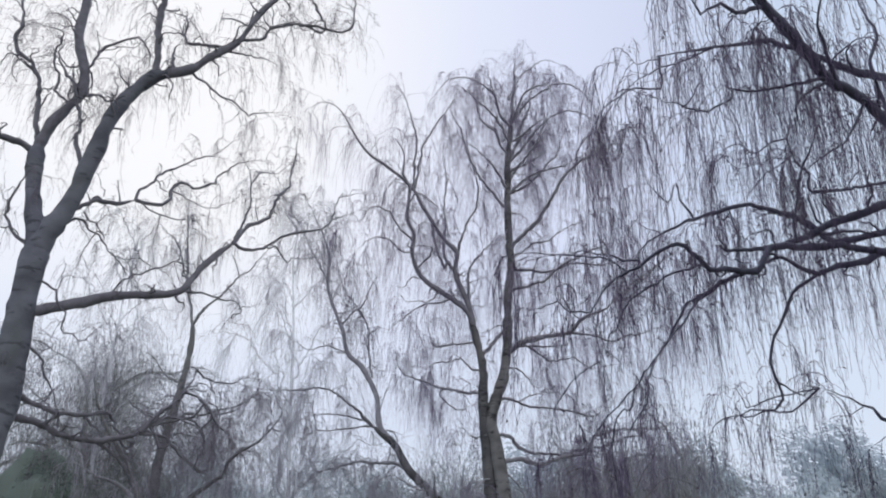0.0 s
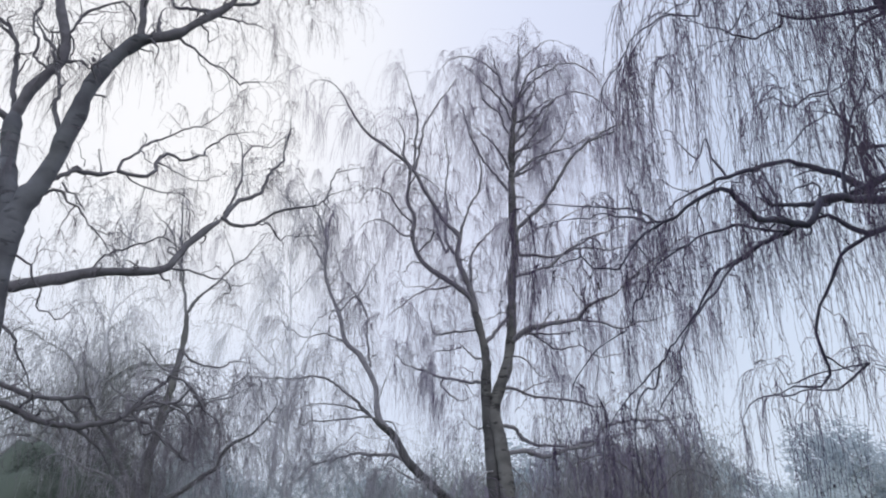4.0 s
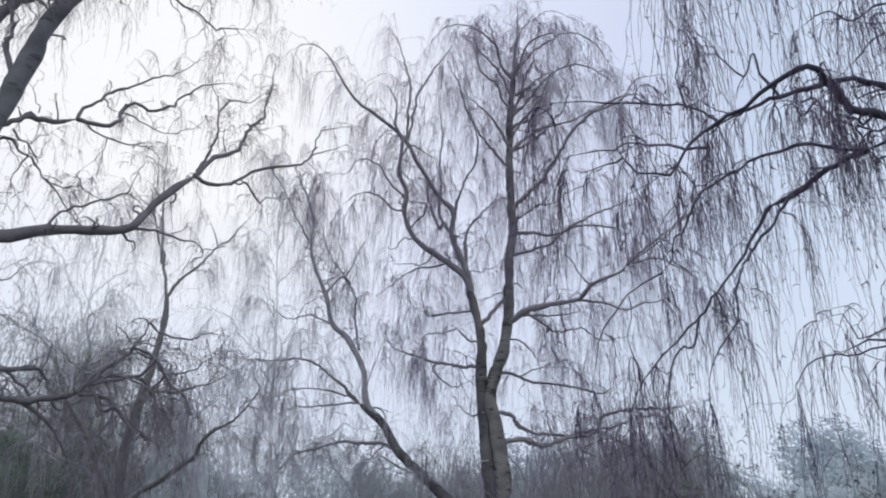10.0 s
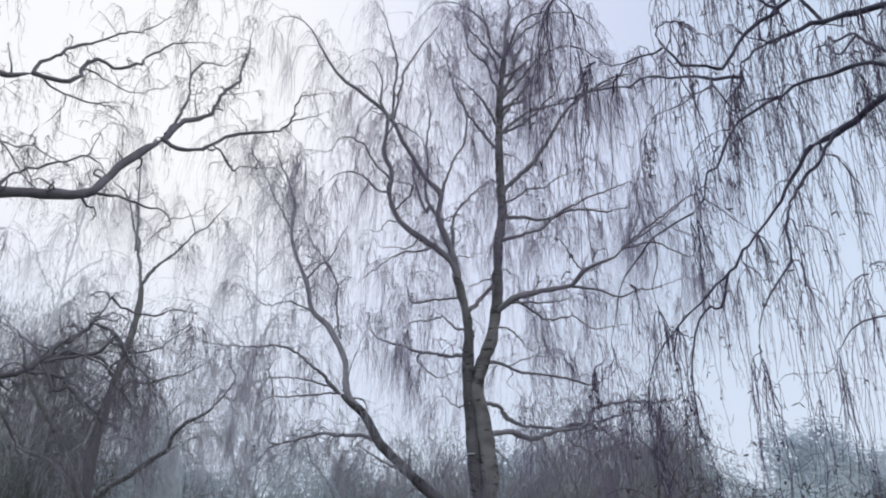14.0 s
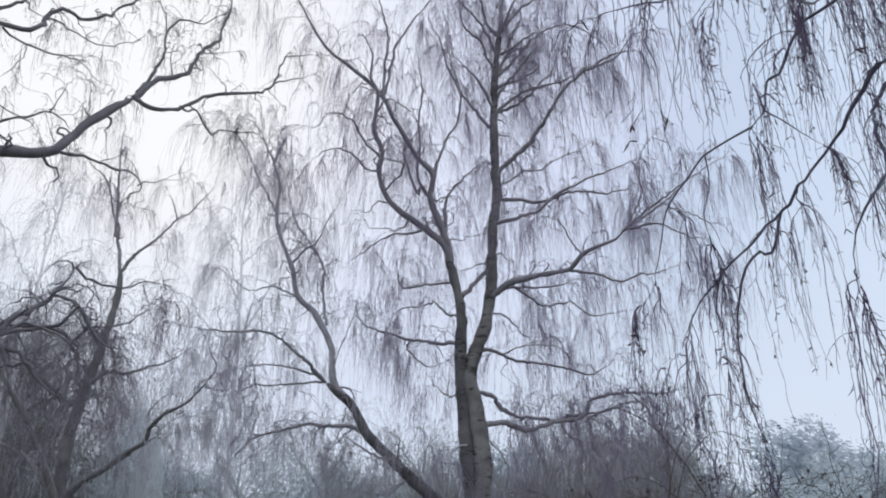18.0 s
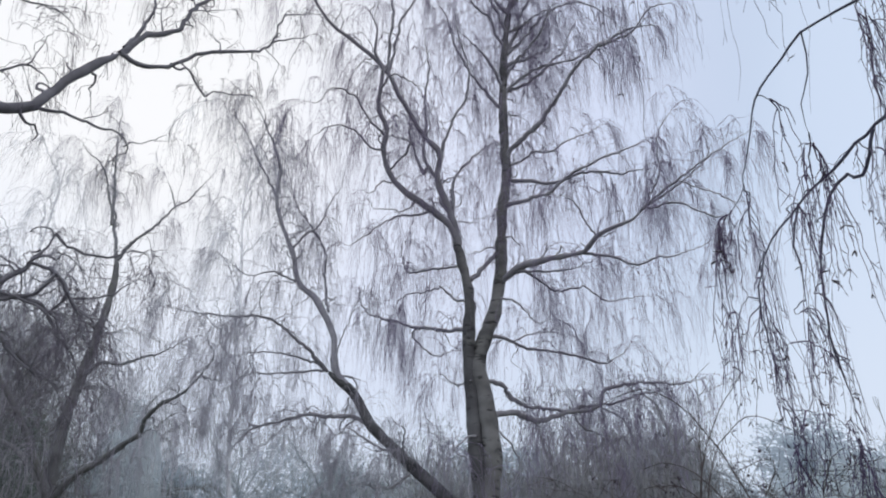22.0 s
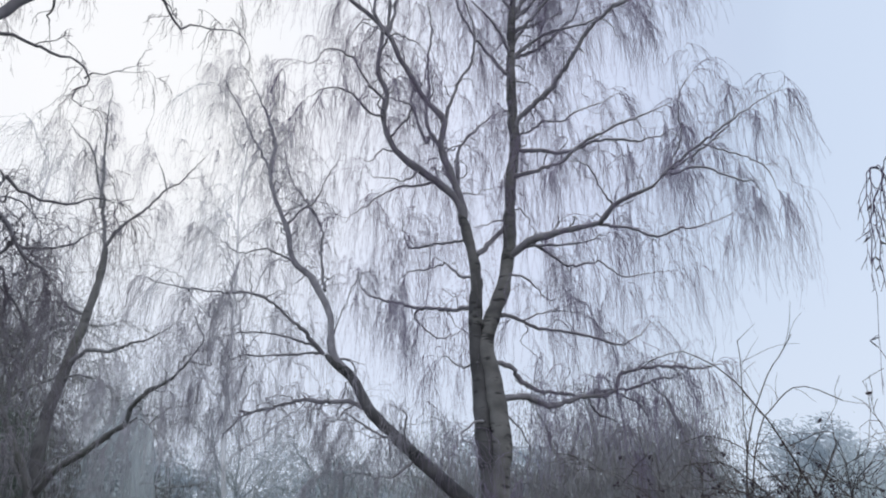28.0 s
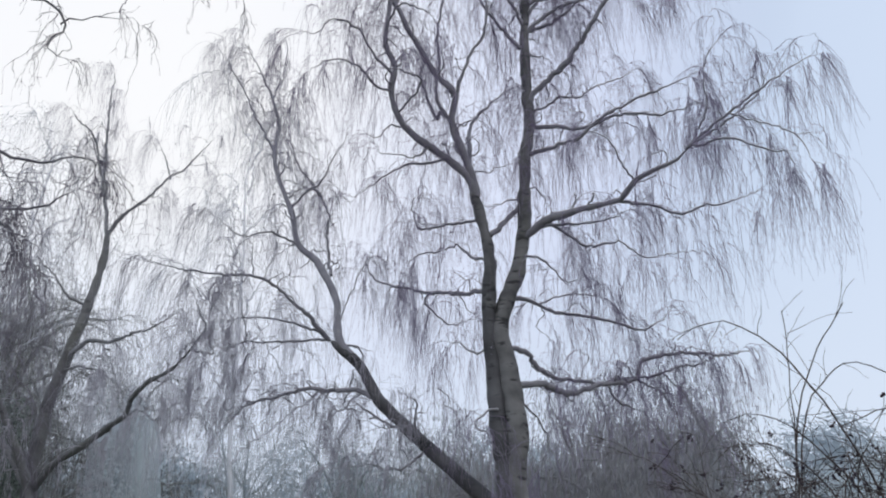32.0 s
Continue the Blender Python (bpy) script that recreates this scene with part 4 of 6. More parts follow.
weeping_birch_b.limb([(-1.05, -0.15, 7.06), (-1.26, -0.32, 6.82), (-1.44, -0.44, 6.79), (-1.66, -0.58, 6.71), (-1.72, -0.70, 6.74)], 0.033, 0.010, 0.15, twigs=4, zig_every=0.3)
weeping_birch_b.limb([(-0.26, 0.10, 4.49), (-0.47, 0.39, 4.50), (-0.64, 0.68, 4.73), (-0.78, 0.90, 4.72)], 0.031, 0.011, 0.08)
weeping_birch_b.limb([(-0.21, 0.09, 3.75), (-0.36, -0.02, 3.69), (-0.50, -0.16, 3.50), (-0.35, -0.29, 3.38), (-0.34, -0.56, 2.96), (-0.35, -0.70, 2.75)], 0.035, 0.009, 0.08)
weeping_birch_b.limb([(0.18, 0.23, 6.00), (0.40, 0.03, 6.12), (0.61, -0.13, 6.15), (0.89, -0.37, 6.13), (1.20, -0.63, 6.11), (1.34, -0.83, 6.26), (1.54, -1.03, 6.31), (1.73, -1.23, 6.33), (1.85, -1.40, 6.43)], 0.120, 0.045, 0.08)
weeping_birch_b.limb([(1.81, -1.34, 6.40), (2.06, -1.49, 6.59), (2.27, -1.60, 6.72), (2.49, -1.74, 6.88), (2.72, -1.87, 7.03), (2.95, -2.00, 7.15), (3.13, -2.10, 7.19)], 0.045, 0.010, 0.08, branch=0.28)
weeping_birch_b.limb([(1.82, -1.36, 6.41), (2.10, -1.52, 6.42), (2.32, -1.65, 6.33), (2.51, -1.80, 6.13), (2.67, -1.90, 6.06), (2.66, -2.00, 5.81)], 0.035, 0.010, 0.08, branch=0.28)
weeping_birch_b.limb([(1.85, -1.40, 6.43), (1.98, -1.40, 6.71), (2.10, -1.40, 7.03), (2.10, -1.40, 7.36), (2.18, -1.40, 7.70), (2.37, -1.40, 7.96)], 0.035, 0.011, 0.08)
weeping_birch_b.limb([(1.85, -1.40, 6.43), (2.20, -1.49, 6.63), (2.47, -1.57, 6.86), (2.66, -1.63, 7.11), (2.63, -1.70, 7.42)], 0.035, 0.011, 0.08, branch=0.28)
weeping_birch_b.limb([(2.27, -1.60, 6.72), (2.56, -1.75, 6.49), (2.80, -1.88, 6.24), (2.89, -2.00, 5.89)], 0.025, 0.010, 0.08, branch=0.28)
weeping_birch_b.limb([(1.18, -0.61, 6.11), (1.56, -0.63, 6.07), (1.90, -0.65, 5.93), (2.15, -0.66, 6.05), (2.48, -0.68, 6.13), (2.86, -0.70, 6.25)], 0.047, 0.011, 0.08)
weeping_birch_b.limb([(0.35, 0.08, 6.09), (0.64, -0.13, 6.05), (1.02, -0.43, 5.93), (1.32, -0.70, 5.97)], 0.049, 0.010, 0.08)
weeping_birch_b.limb([(0.42, 0.02, 6.12), (0.77, -0.00, 5.91), (0.96, -0.02, 5.80), (1.31, -0.04, 5.79), (1.59, -0.06, 5.67), (1.95, -0.08, 5.63), (2.27, -0.10, 5.73)], 0.043, 0.011, 0.08)
weeping_birch_b.limb([(1.34, -0.83, 6.26), (1.13, -1.06, 6.40), (0.95, -1.28, 6.55), (0.63, -1.50, 6.49)], 0.031, 0.010, 0.08)
weeping_birch_b.limb([(0.29, 0.30, 8.01), (0.37, 0.20, 8.20), (0.56, 0.08, 8.37), (0.79, -0.05, 8.53), (0.95, -0.18, 8.75), (1.13, -0.34, 9.03), (1.32, -0.50, 9.31), (1.51, -0.62, 9.47), (1.73, -0.74, 9.56), (2.09, -0.93, 9.64), (2.43, -1.10, 9.60)], 0.089, 0.030, 0.08, branch=0.28)
weeping_birch_b.limb([(1.62, -0.68, 9.51), (2.02, -0.95, 9.55), (2.29, -1.22, 9.79), (2.54, -1.40, 9.78)], 0.045, 0.015, 0.08)
weeping_birch_b.limb([(0.29, 0.35, 9.27), (0.55, 0.28, 9.53), (0.80, 0.22, 9.69), (1.18, 0.15, 9.77), (1.52, 0.08, 9.82), (1.86, 0.00, 10.06)], 0.070, 0.026, 0.08)
weeping_birch_b.limb([(0.30, 0.35, 9.49), (0.49, 0.44, 9.92), (0.83, 0.53, 10.23), (1.12, 0.61, 10.48), (1.12, 0.70, 11.02)], 0.051, 0.014, 0.08)
weeping_birch_b.limb([(0.29, 0.29, 7.67), (0.62, 0.13, 7.59), (0.95, -0.01, 7.51), (1.18, -0.13, 7.61), (1.46, -0.26, 7.59), (1.80, -0.42, 7.46), (2.13, -0.58, 7.46), (2.35, -0.70, 7.55)], 0.065, 0.017, 0.08, branch=0.28)
weeping_birch_b.limb([(0.22, 0.28, 7.21), (0.65, 0.08, 7.30), (0.94, -0.06, 7.33), (1.15, -0.20, 7.50), (1.51, -0.40, 7.68), (1.86, -0.58, 7.76), (2.26, -0.80, 7.85)], 0.069, 0.017, 0.08, branch=0.28)
weeping_birch_b.limb([(0.30, 0.30, 7.91), (0.66, 0.47, 8.19), (1.08, 0.63, 8.46), (1.52, 0.80, 8.79), (2.08, 1.00, 9.22)], 0.047, 0.013, 0.08)
weeping_birch_b.limb([(-0.07, 0.20, 5.13), (0.15, 0.26, 5.16), (0.38, 0.35, 5.12), (0.62, 0.43, 5.08), (0.93, 0.55, 5.04), (1.34, 0.68, 5.02), (1.76, 0.82, 4.99), (2.02, 0.91, 5.13), (2.23, 1.00, 5.39)], 0.058, 0.018, 0.08)
weeping_birch_b.limb([(0.34, 0.34, 5.13), (0.54, 0.42, 5.24), (0.95, 0.57, 5.36), (1.29, 0.70, 5.36)], 0.032, 0.011, 0.08)
weeping_birch_b.limb([(0.09, 0.22, 5.74), (0.37, 0.13, 5.69), (0.50, 0.06, 5.53), (0.66, -0.03, 5.30), (0.83, -0.10, 5.36)], 0.043, 0.010, 0.08)
weeping_birch_b.limb([(-0.06, 0.18, 4.52), (0.18, 0.35, 4.54), (0.27, 0.47, 4.43), (0.43, 0.61, 4.32), (0.71, 0.78, 4.30), (1.07, 0.99, 4.33), (1.50, 1.22, 4.42), (1.87, 1.42, 4.56), (2.35, 1.66, 4.68), (2.88, 1.92, 4.89), (3.24, 2.10, 5.07)], 0.072, 0.026, 0.08)
weeping_birch_b.limb([(-0.03, 0.16, 4.04), (0.35, 0.37, 4.11), (0.59, 0.49, 4.10), (0.78, 0.59, 4.08), (1.01, 0.70, 4.19), (1.26, 0.83, 4.28), (1.68, 1.02, 4.43), (1.81, 1.14, 4.69), (2.27, 1.34, 4.84), (3.13, 1.70, 4.94), (3.65, 1.90, 5.11)], 0.087, 0.032, 0.08)
weeping_birch_b.limb([(1.68, 1.32, 4.49), (2.08, 1.40, 4.32), (2.24, 1.45, 4.10), (2.57, 1.50, 4.12)], 0.035, 0.012, 0.08)
weeping_birch_b.limb([(1.24, 0.82, 4.27), (1.41, 0.94, 4.09), (1.75, 1.10, 4.01), (2.01, 1.30, 3.72)], 0.033, 0.012, 0.08)
weeping_birch_b.limb([(-0.02, 0.16, 3.95), (0.29, 0.28, 3.70), (0.40, 0.38, 3.45), (0.27, 0.50, 3.12)], 0.036, 0.010, 0.08)
weeping_birch_b.limb([(0.38, 0.38, 10.92), (0.84, 0.20, 11.51), (1.36, 0.00, 11.70), (1.85, -0.20, 11.36), (2.12, -0.30, 10.71)], 0.050, 0.012, 0.1)
weeping_birch_b.limb([(0.38, 0.36, 10.08), (1.02, 0.50, 11.01), (1.68, 0.70, 11.49), (2.32, 0.90, 11.30), (2.63, 1.00, 10.71)], 0.055, 0.012, 0.1)
weeping_birch_b.limb([(0.37, 0.40, 11.59), (0.75, 0.60, 12.37), (1.25, 0.80, 12.89), (1.67, 0.90, 12.83)], 0.040, 0.012, 0.1)
weeping_birch_b.limb([(0.09, 0.30, 11.64), (-0.31, 0.10, 11.89), (-0.80, -0.10, 11.79), (-1.12, -0.20, 11.38)], 0.040, 0.012, 0.1)
weeping_birch_c = Tree("weeping_birch", (2.1, 14.6, 0), "slanting grey birch leaning out from beside a larger birch", "weeping birches", BARK_DULL, LIMB_GREY, TWIG_GREY, STYLE_C, 13)
weeping_birch_c.stem("trunk", [(-0.64, 0.00, -0.05), (-0.64, 0.00, 1.66), (-0.93, 0.14, 2.21), (-1.21, 0.24, 2.63), (-1.62, 0.35, 3.01), (-1.93, 0.43, 3.28), (-2.22, 0.50, 3.53), (-2.51, 0.57, 3.83), (-2.76, 0.63, 4.09), (-2.88, 0.68, 4.33), (-3.01, 0.72, 4.53), (-3.24, 0.76, 4.73), (-3.37, 0.79, 4.83)], 0.27, 0.125, 0.35)
weeping_birch_c.limb([(-3.08, 0.735, 4.60), (-3.26, 0.775, 4.82), (-3.32, 0.86, 5.16), (-3.37, 0.93, 5.52), (-3.69, 1.06, 6.08), (-3.91, 1.12, 6.28), (-4.03, 1.18, 6.57), (-4.09, 1.23, 6.87), (-4.40, 1.36, 7.56), (-4.51, 1.43, 7.94), (-4.51, 1.48, 8.28), (-4.51, 1.55, 8.69), (-4.86, 1.68, 9.53), (-4.99, 1.73, 9.85), (-5.24, 1.80, 10.26)], 0.130, 0.024)
weeping_birch_c.limb([(-3.46, 1.00, 5.84), (-3.56, 1.15, 6.57), (-3.63, 1.22, 6.98), (-3.71, 1.27, 7.21), (-3.90, 1.33, 7.46), (-4.11, 1.41, 7.79), (-4.26, 1.47, 8.13), (-4.37, 1.54, 8.53), (-4.46, 1.60, 8.88)], 0.048, 0.012)
weeping_birch_c.limb([(-4.14, 1.25, 6.98), (-3.96, 1.20, 7.20), (-3.75, 1.15, 7.37), (-3.63, 1.10, 7.59), (-3.55, 1.06, 7.77), (-3.38, 1.00, 8.04)], 0.040, 0.011)
weeping_birch_c.limb([(-4.51, 1.44, 8.05), (-4.68, 1.53, 8.41), (-4.83, 1.60, 8.60), (-4.98, 1.68, 8.91), (-5.20, 1.79, 9.42), (-5.52, 1.92, 9.96), (-5.72, 2.00, 10.30)], 0.042, 0.014)
weeping_birch_c.limb([(-3.93, 1.13, 6.33), (-4.21, 1.06, 6.41), (-4.41, 1.01, 6.44), (-4.68, 0.94, 6.37), (-4.92, 0.87, 6.50), (-5.15, 0.80, 6.66)], 0.038, 0.011)
weeping_birch_c.limb([(-3.71, 1.27, 7.21), (-4.04, 1.34, 7.46), (-4.35, 1.40, 7.53)], 0.028, 0.012)
weeping_birch_c.limb([(-4.66, 1.60, 9.04), (-4.62, 1.94, 9.66), (-4.66, 2.20, 10.19)], 0.031, 0.014)
weeping_birch_c.limb([(-3.40, 0.80, 4.85), (-3.59, 0.52, 5.05), (-3.84, 0.23, 5.18), (-4.03, -0.00, 5.29), (-4.25, -0.24, 5.31), (-4.51, -0.51, 5.21), (-4.78, -0.82, 5.13), (-5.02, -1.13, 5.05), (-5.21, -1.40, 5.03)], 0.061, 0.013)
weeping_birch_c.limb([(-4.25, -0.24, 5.31), (-4.26, -0.45, 5.53), (-4.22, -0.60, 5.68)], 0.019, 0.007)
weeping_birch_c.limb([(-3.42, 0.80, 4.86), (-3.57, 0.69, 4.96), (-3.86, 0.53, 4.98), (-4.20, 0.33, 4.97), (-4.46, 0.18, 4.91), (-4.74, 0.00, 4.79)], 0.041, 0.010)
weeping_birch_c.limb([(-3.42, 0.80, 4.86), (-3.78, 0.67, 4.81), (-4.13, 0.54, 4.72), (-4.41, 0.43, 4.67), (-4.62, 0.32, 4.48), (-4.86, 0.20, 4.27)], 0.041, 0.010, 0.1, zig_every=0.1, twigs=7, twig=0.7)
weeping_birch_c.limb([(-4.38, 0.44, 4.67), (-4.43, 0.14, 5.13), (-4.55, 0.00, 5.31)], 0.020, 0.007)
weeping_birch_c.limb([(-2.70, 0.62, 4.03), (-2.95, 0.70, 4.12), (-3.38, 0.84, 4.21), (-3.69, 0.95, 4.22), (-4.00, 1.05, 4.17), (-4.32, 1.16, 4.11), (-4.55, 1.24, 4.00), (-4.70, 1.32, 3.86), (-4.87, 1.40, 3.70)], 0.074, 0.021, 0.1, zig_every=0.1, twigs=7, twig=0.7)
weeping_birch_c.limb([(-4.32, 1.16, 4.11), (-4.48, 1.20, 4.13), (-4.44, 1.26, 4.36), (-4.42, 1.30, 4.53)], 0.026, 0.011, 0.1, zig_every=0.1, twigs=7, twig=0.7)
weeping_birch_c.limb([(-3.24, 0.76, 4.73), (-3.08, 0.71, 4.74), (-2.94, 0.65, 4.63), (-2.94, 0.60, 4.48)], 0.046, 0.020)
weeping_birch_c.limb([(-3.31, 0.82, 5.00), (-3.21, 0.93, 5.31), (-3.12, 1.03, 5.65), (-3.09, 1.11, 5.92), (-2.95, 1.20, 6.20)], 0.026, 0.011)
weeping_birch_c.limb([(-2.34, 0.53, 3.65), (-2.66, 0.41, 3.68), (-2.88, 0.28, 3.83), (-3.00, 0.20, 3.92)], 0.048, 0.019, 0.1, zig_every=0.1, twigs=7, twig=0.7)
weeping_birch_c.limb([(-2.10, 0.47, 3.42), (-2.35, 0.34, 3.15), (-2.77, 0.19, 3.16), (-3.03, 0.09, 3.10), (-3.26, 0.00, 3.10)], 0.038, 0.009, 0.1, zig_every=0.1, twigs=7, twig=0.7)
weeping_birch_c.limb([(-2.18, 0.49, 3.49), (-2.24, 0.25, 3.66), (-2.22, -0.01, 3.85), (-2.38, -0.20, 3.91)], 0.038, 0.014, 0.1, zig_every=0.1, twigs=7, twig=0.7)
weeping_birch_f = Tree("weeping_birch", (-6.1, 18.75, 0), "haze-tinted grey birch with a long low limb and curtains of twigs", "weeping birches", BARK_FAR, LIMB_FAR, TWIG_FAR, STYLE_F, 14)
weeping_birch_f.stem("trunk", [(-0.07, 0.05, -0.05), (-0.07, 0.05, 1.45), (-0.27, 0.33, 2.45), (-0.37, 0.52, 3.18), (-0.49, 0.75, 4.16), (-0.54, 0.92, 4.90), (-0.47, 1.07, 5.57), (-0.40, 1.27, 6.52)], 0.38, 0.19, 0.35, mat=BARK_DULL)
# Upper stem switches to paler bark, with mist and back light put in its colour.
weeping_birch_f.limb([(-0.45, 1.13, 5.90), (-0.40, 1.27, 6.52), (-0.32, 1.42, 7.28), (-0.30, 1.56, 8.07), (-0.38, 1.65, 8.58)], 0.20, 0.125, bare=True)
weeping_birch_f.limb([(-0.27, 0.33, 2.45), (-0.36, 0.42, 3.30), (-0.53, 0.25, 3.86), (-0.76, 0.05, 4.41), (-1.01, -0.15, 4.91), (-1.29, -0.35, 5.41), (-1.57, -0.55, 5.96), (-1.70, -0.70, 6.60)], 0.20, 0.045)
weeping_birch_f.limb([(-0.42, 0.38, 3.50), (-0.84, 0.15, 4.13), (-1.14, -0.05, 4.33), (-1.45, -0.25, 4.43), (-1.90, -0.40, 4.70)], 0.13, 0.040)
weeping_birch_f.limb([(-0.36, 1.63, 8.46), (-0.52, 1.67, 9.07), (-0.66, 1.70, 9.55), (-0.90, 1.75, 10.39), (-1.16, 1.79, 10.97), (-1.48, 1.81, 11.29), (-1.96, 1.85, 11.79)], 0.09, 0.014)
weeping_birch_f.limb([(-0.63, 1.69, 9.43), (-0.77, 1.79, 10.28), (-0.91, 1.88, 11.11), (-1.00, 1.97, 11.98), (-1.09, 2.05, 12.80)], 0.086, 0.016)
weeping_birch_f.limb([(-0.37, 1.64, 8.54), (-0.10, 1.61, 8.93), (0.27, 1.58, 9.25), (0.68, 1.54, 9.71), (1.11, 1.50, 10.12), (1.38, 1.47, 10.53), (1.61, 1.45, 10.80)], 0.09, 0.012)
weeping_birch_f.limb([(0.75, 1.53, 9.78), (0.66, 1.40, 10.11), (0.51, 1.25, 10.44)], 0.035, 0.014)
weeping_birch_f.limb([(-0.39, 0.56, 3.35), (0.15, 0.07, 3.77), (0.71, -0.32, 3.99), (1.25, -0.72, 4.25), (1.51, -0.91, 4.35), (1.59, -1.08, 4.54), (1.89, -1.35, 4.75), (2.29, -1.65, 4.86), (2.59, -1.93, 5.06), (2.79, -2.15, 5.23)], 0.153, 0.044)
weeping_birch_f.limb([(2.74, -2.09, 5.19), (2.82, -2.18, 5.39), (2.72, -2.27, 5.62), (2.67, -2.35, 5.82)], 0.035, 0.010)
weeping_birch_f.limb([(2.64, -1.98, 5.10), (3.00, -2.20, 4.94), (2.97, -2.38, 5.15), (3.16, -2.55, 5.29)], 0.035, 0.010)
weeping_birch_f.limb([(1.52, -0.92, 4.36), (1.83, -1.25, 4.35), (2.13, -1.60, 4.13), (2.35, -1.95, 3.85)], 0.032, 0.010)
weeping_birch_f.limb([(-0.45, 1.12, 5.81), (-0.03, 0.78, 5.99), (0.45, 0.44, 5.93), (0.84, 0.14, 5.92), (1.29, -0.21, 5.93), (1.78, -0.64, 6.00), (2.11, -0.95, 6.08)], 0.091, 0.022)
weeping_birch_f.limb([(-0.47, 1.07, 5.57), (0.07, 0.72, 5.54), (0.75, 0.21, 5.17), (0.91, -0.03, 4.96), (1.33, -0.35, 4.86)], 0.051, 0.011)
weeping_birch_f.limb([(-0.36, 1.34, 6.90), (-0.74, 1.18, 7.06), (-1.02, 0.99, 7.45), (-1.32, 0.85, 7.62)], 0.066, 0.020)
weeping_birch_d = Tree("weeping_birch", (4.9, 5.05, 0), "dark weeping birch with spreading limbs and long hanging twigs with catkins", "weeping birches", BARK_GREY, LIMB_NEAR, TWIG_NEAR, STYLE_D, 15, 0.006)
weeping_birch_d.stem("trunk", [(0, 0, -0.05), (0.05, 0.02, 1.2), (-0.03, 0.0, 2.4), (-0.12, -0.02, 3.6), (-0.1, 0.0, 4.8), (0.05, 0.05, 6.2), (0.1, 0.1, 7.6)], 0.42, 0.10, 0.5)
weeping_birch_d.limb([(-0.10, 0.00, 3.62), (-0.39, -0.15, 3.87), (-1.32, -0.51, 4.13), (-2.16, -0.83, 4.24), (-2.43, -0.97, 4.37), (-2.66, -1.07, 4.44), (-2.77, -1.15, 4.54), (-2.91, -1.23, 4.62), (-3.04, -1.31, 4.72), (-3.14, -1.37, 4.77), (-3.28, -1.45, 4.85), (-3.46, -1.55, 4.93)], 0.098, 0.054, 0.35, twig=1.2, twigs=6, every=0.16, zig_every=0.2)
weeping_birch_d.limb([(-0.10, 0.00, 4.12), (-0.22, -0.15, 4.37), (-1.12, -0.40, 4.59), (-1.96, -0.64, 4.71), (-2.20, -0.71, 4.73), (-2.40, -0.77, 4.77), (-2.59, -0.83, 4.81), (-2.77, -0.88, 4.83), (-2.94, -0.94, 4.86), (-3.06, -0.97, 4.81), (-3.30, -1.04, 4.69), (-3.53, -1.10, 4.60), (-3.67, -1.15, 4.55)], 0.096, 0.021, 0.35, twig=1.2, twigs=6, every=0.16, zig_every=0.2)
weeping_birch_d.limb([(-3.66, -1.15, 4.55), (-3.67, -1.16, 4.44), (-3.68, -1.17, 4.33), (-3.84, -1.20, 4.32), (-3.93, -1.21, 4.25), (-4.04, -1.23, 4.13), (-4.08, -1.25, 4.01)], 0.014, 0.006, 0.1, twig=1.1, twigs=6, every=0.16, zig_every=0.2)
weeping_birch_d.limb([(-3.30, -1.04, 4.69), (-3.47, -1.01, 4.63), (-3.68, -0.99, 4.55), (-3.82, -0.97, 4.44), (-3.92, -0.95, 4.33)], 0.013, 0.004, 0.1, twig=1.1, twigs=6, every=0.16, zig_every=0.2)
weeping_birch_d.limb([(-3.02, -0.96, 4.82), (-3.07, -1.17, 4.75), (-3.10, -1.45, 4.58)], 0.018, 0.006, 0.1, twig=1.1, twigs=6, every=0.16, zig_every=0.2)
weeping_birch_d.limb([(-3.10, -1.34, 4.75), (-3.32, -1.45, 4.60), (-3.42, -1.52, 4.60), (-3.56, -1.59, 4.48), (-3.62, -1.66, 4.51), (-3.73, -1.75, 4.55)], 0.030, 0.007, 0.1, twig=1.1, twigs=6, every=0.16, zig_every=0.2)
weeping_birch_d.limb([(-2.67, -1.08, 4.45), (-2.88, -1.12, 4.38), (-3.04, -1.15, 4.32), (-3.18, -1.17, 4.29), (-3.28, -1.20, 4.29), (-3.28, -1.21, 4.21), (-3.40, -1.24, 4.12), (-3.51, -1.26, 4.07), (-3.59, -1.28, 4.08), (-3.62, -1.30, 4.10), (-3.71, -1.32, 4.11), (-3.83, -1.35, 4.17)], 0.024, 0.006, 0.1, twig=1.1, twigs=6, every=0.16, zig_every=0.2)
weeping_birch_d.limb([(-2.89, -1.12, 4.38), (-2.93, -1.16, 4.20), (-3.00, -1.21, 3.98), (-3.08, -1.24, 3.86), (-3.30, -1.30, 3.75), (-3.46, -1.35, 3.78)], 0.011, 0.004, 0.1, twig=1.1, twigs=6, every=0.16, zig_every=0.2)
weeping_birch_d.limb([(-3.62, -1.30, 4.10), (-3.53, -1.28, 4.20), (-3.45, -1.26, 4.35), (-3.39, -1.25, 4.45)], 0.010, 0.004, 0.1, twig=1.1, twigs=6, every=0.16, zig_every=0.2)
weeping_birch_d.limb([(-2.25, -0.88, 4.29), (-2.27, -0.87, 4.68), (-2.18, -0.86, 4.94), (-2.23, -0.86, 5.12), (-2.28, -0.85, 5.35)], 0.028, 0.010, 0.1, twig=1.1, twigs=6, every=0.16, zig_every=0.2)
weeping_birch_d.limb([(-2.62, -1.06, 4.43), (-2.76, -1.28, 4.53), (-2.85, -1.43, 4.60), (-2.86, -1.65, 4.68)], 0.026, 0.008, 0.1, twig=1.1, twigs=6, every=0.16, zig_every=0.2)
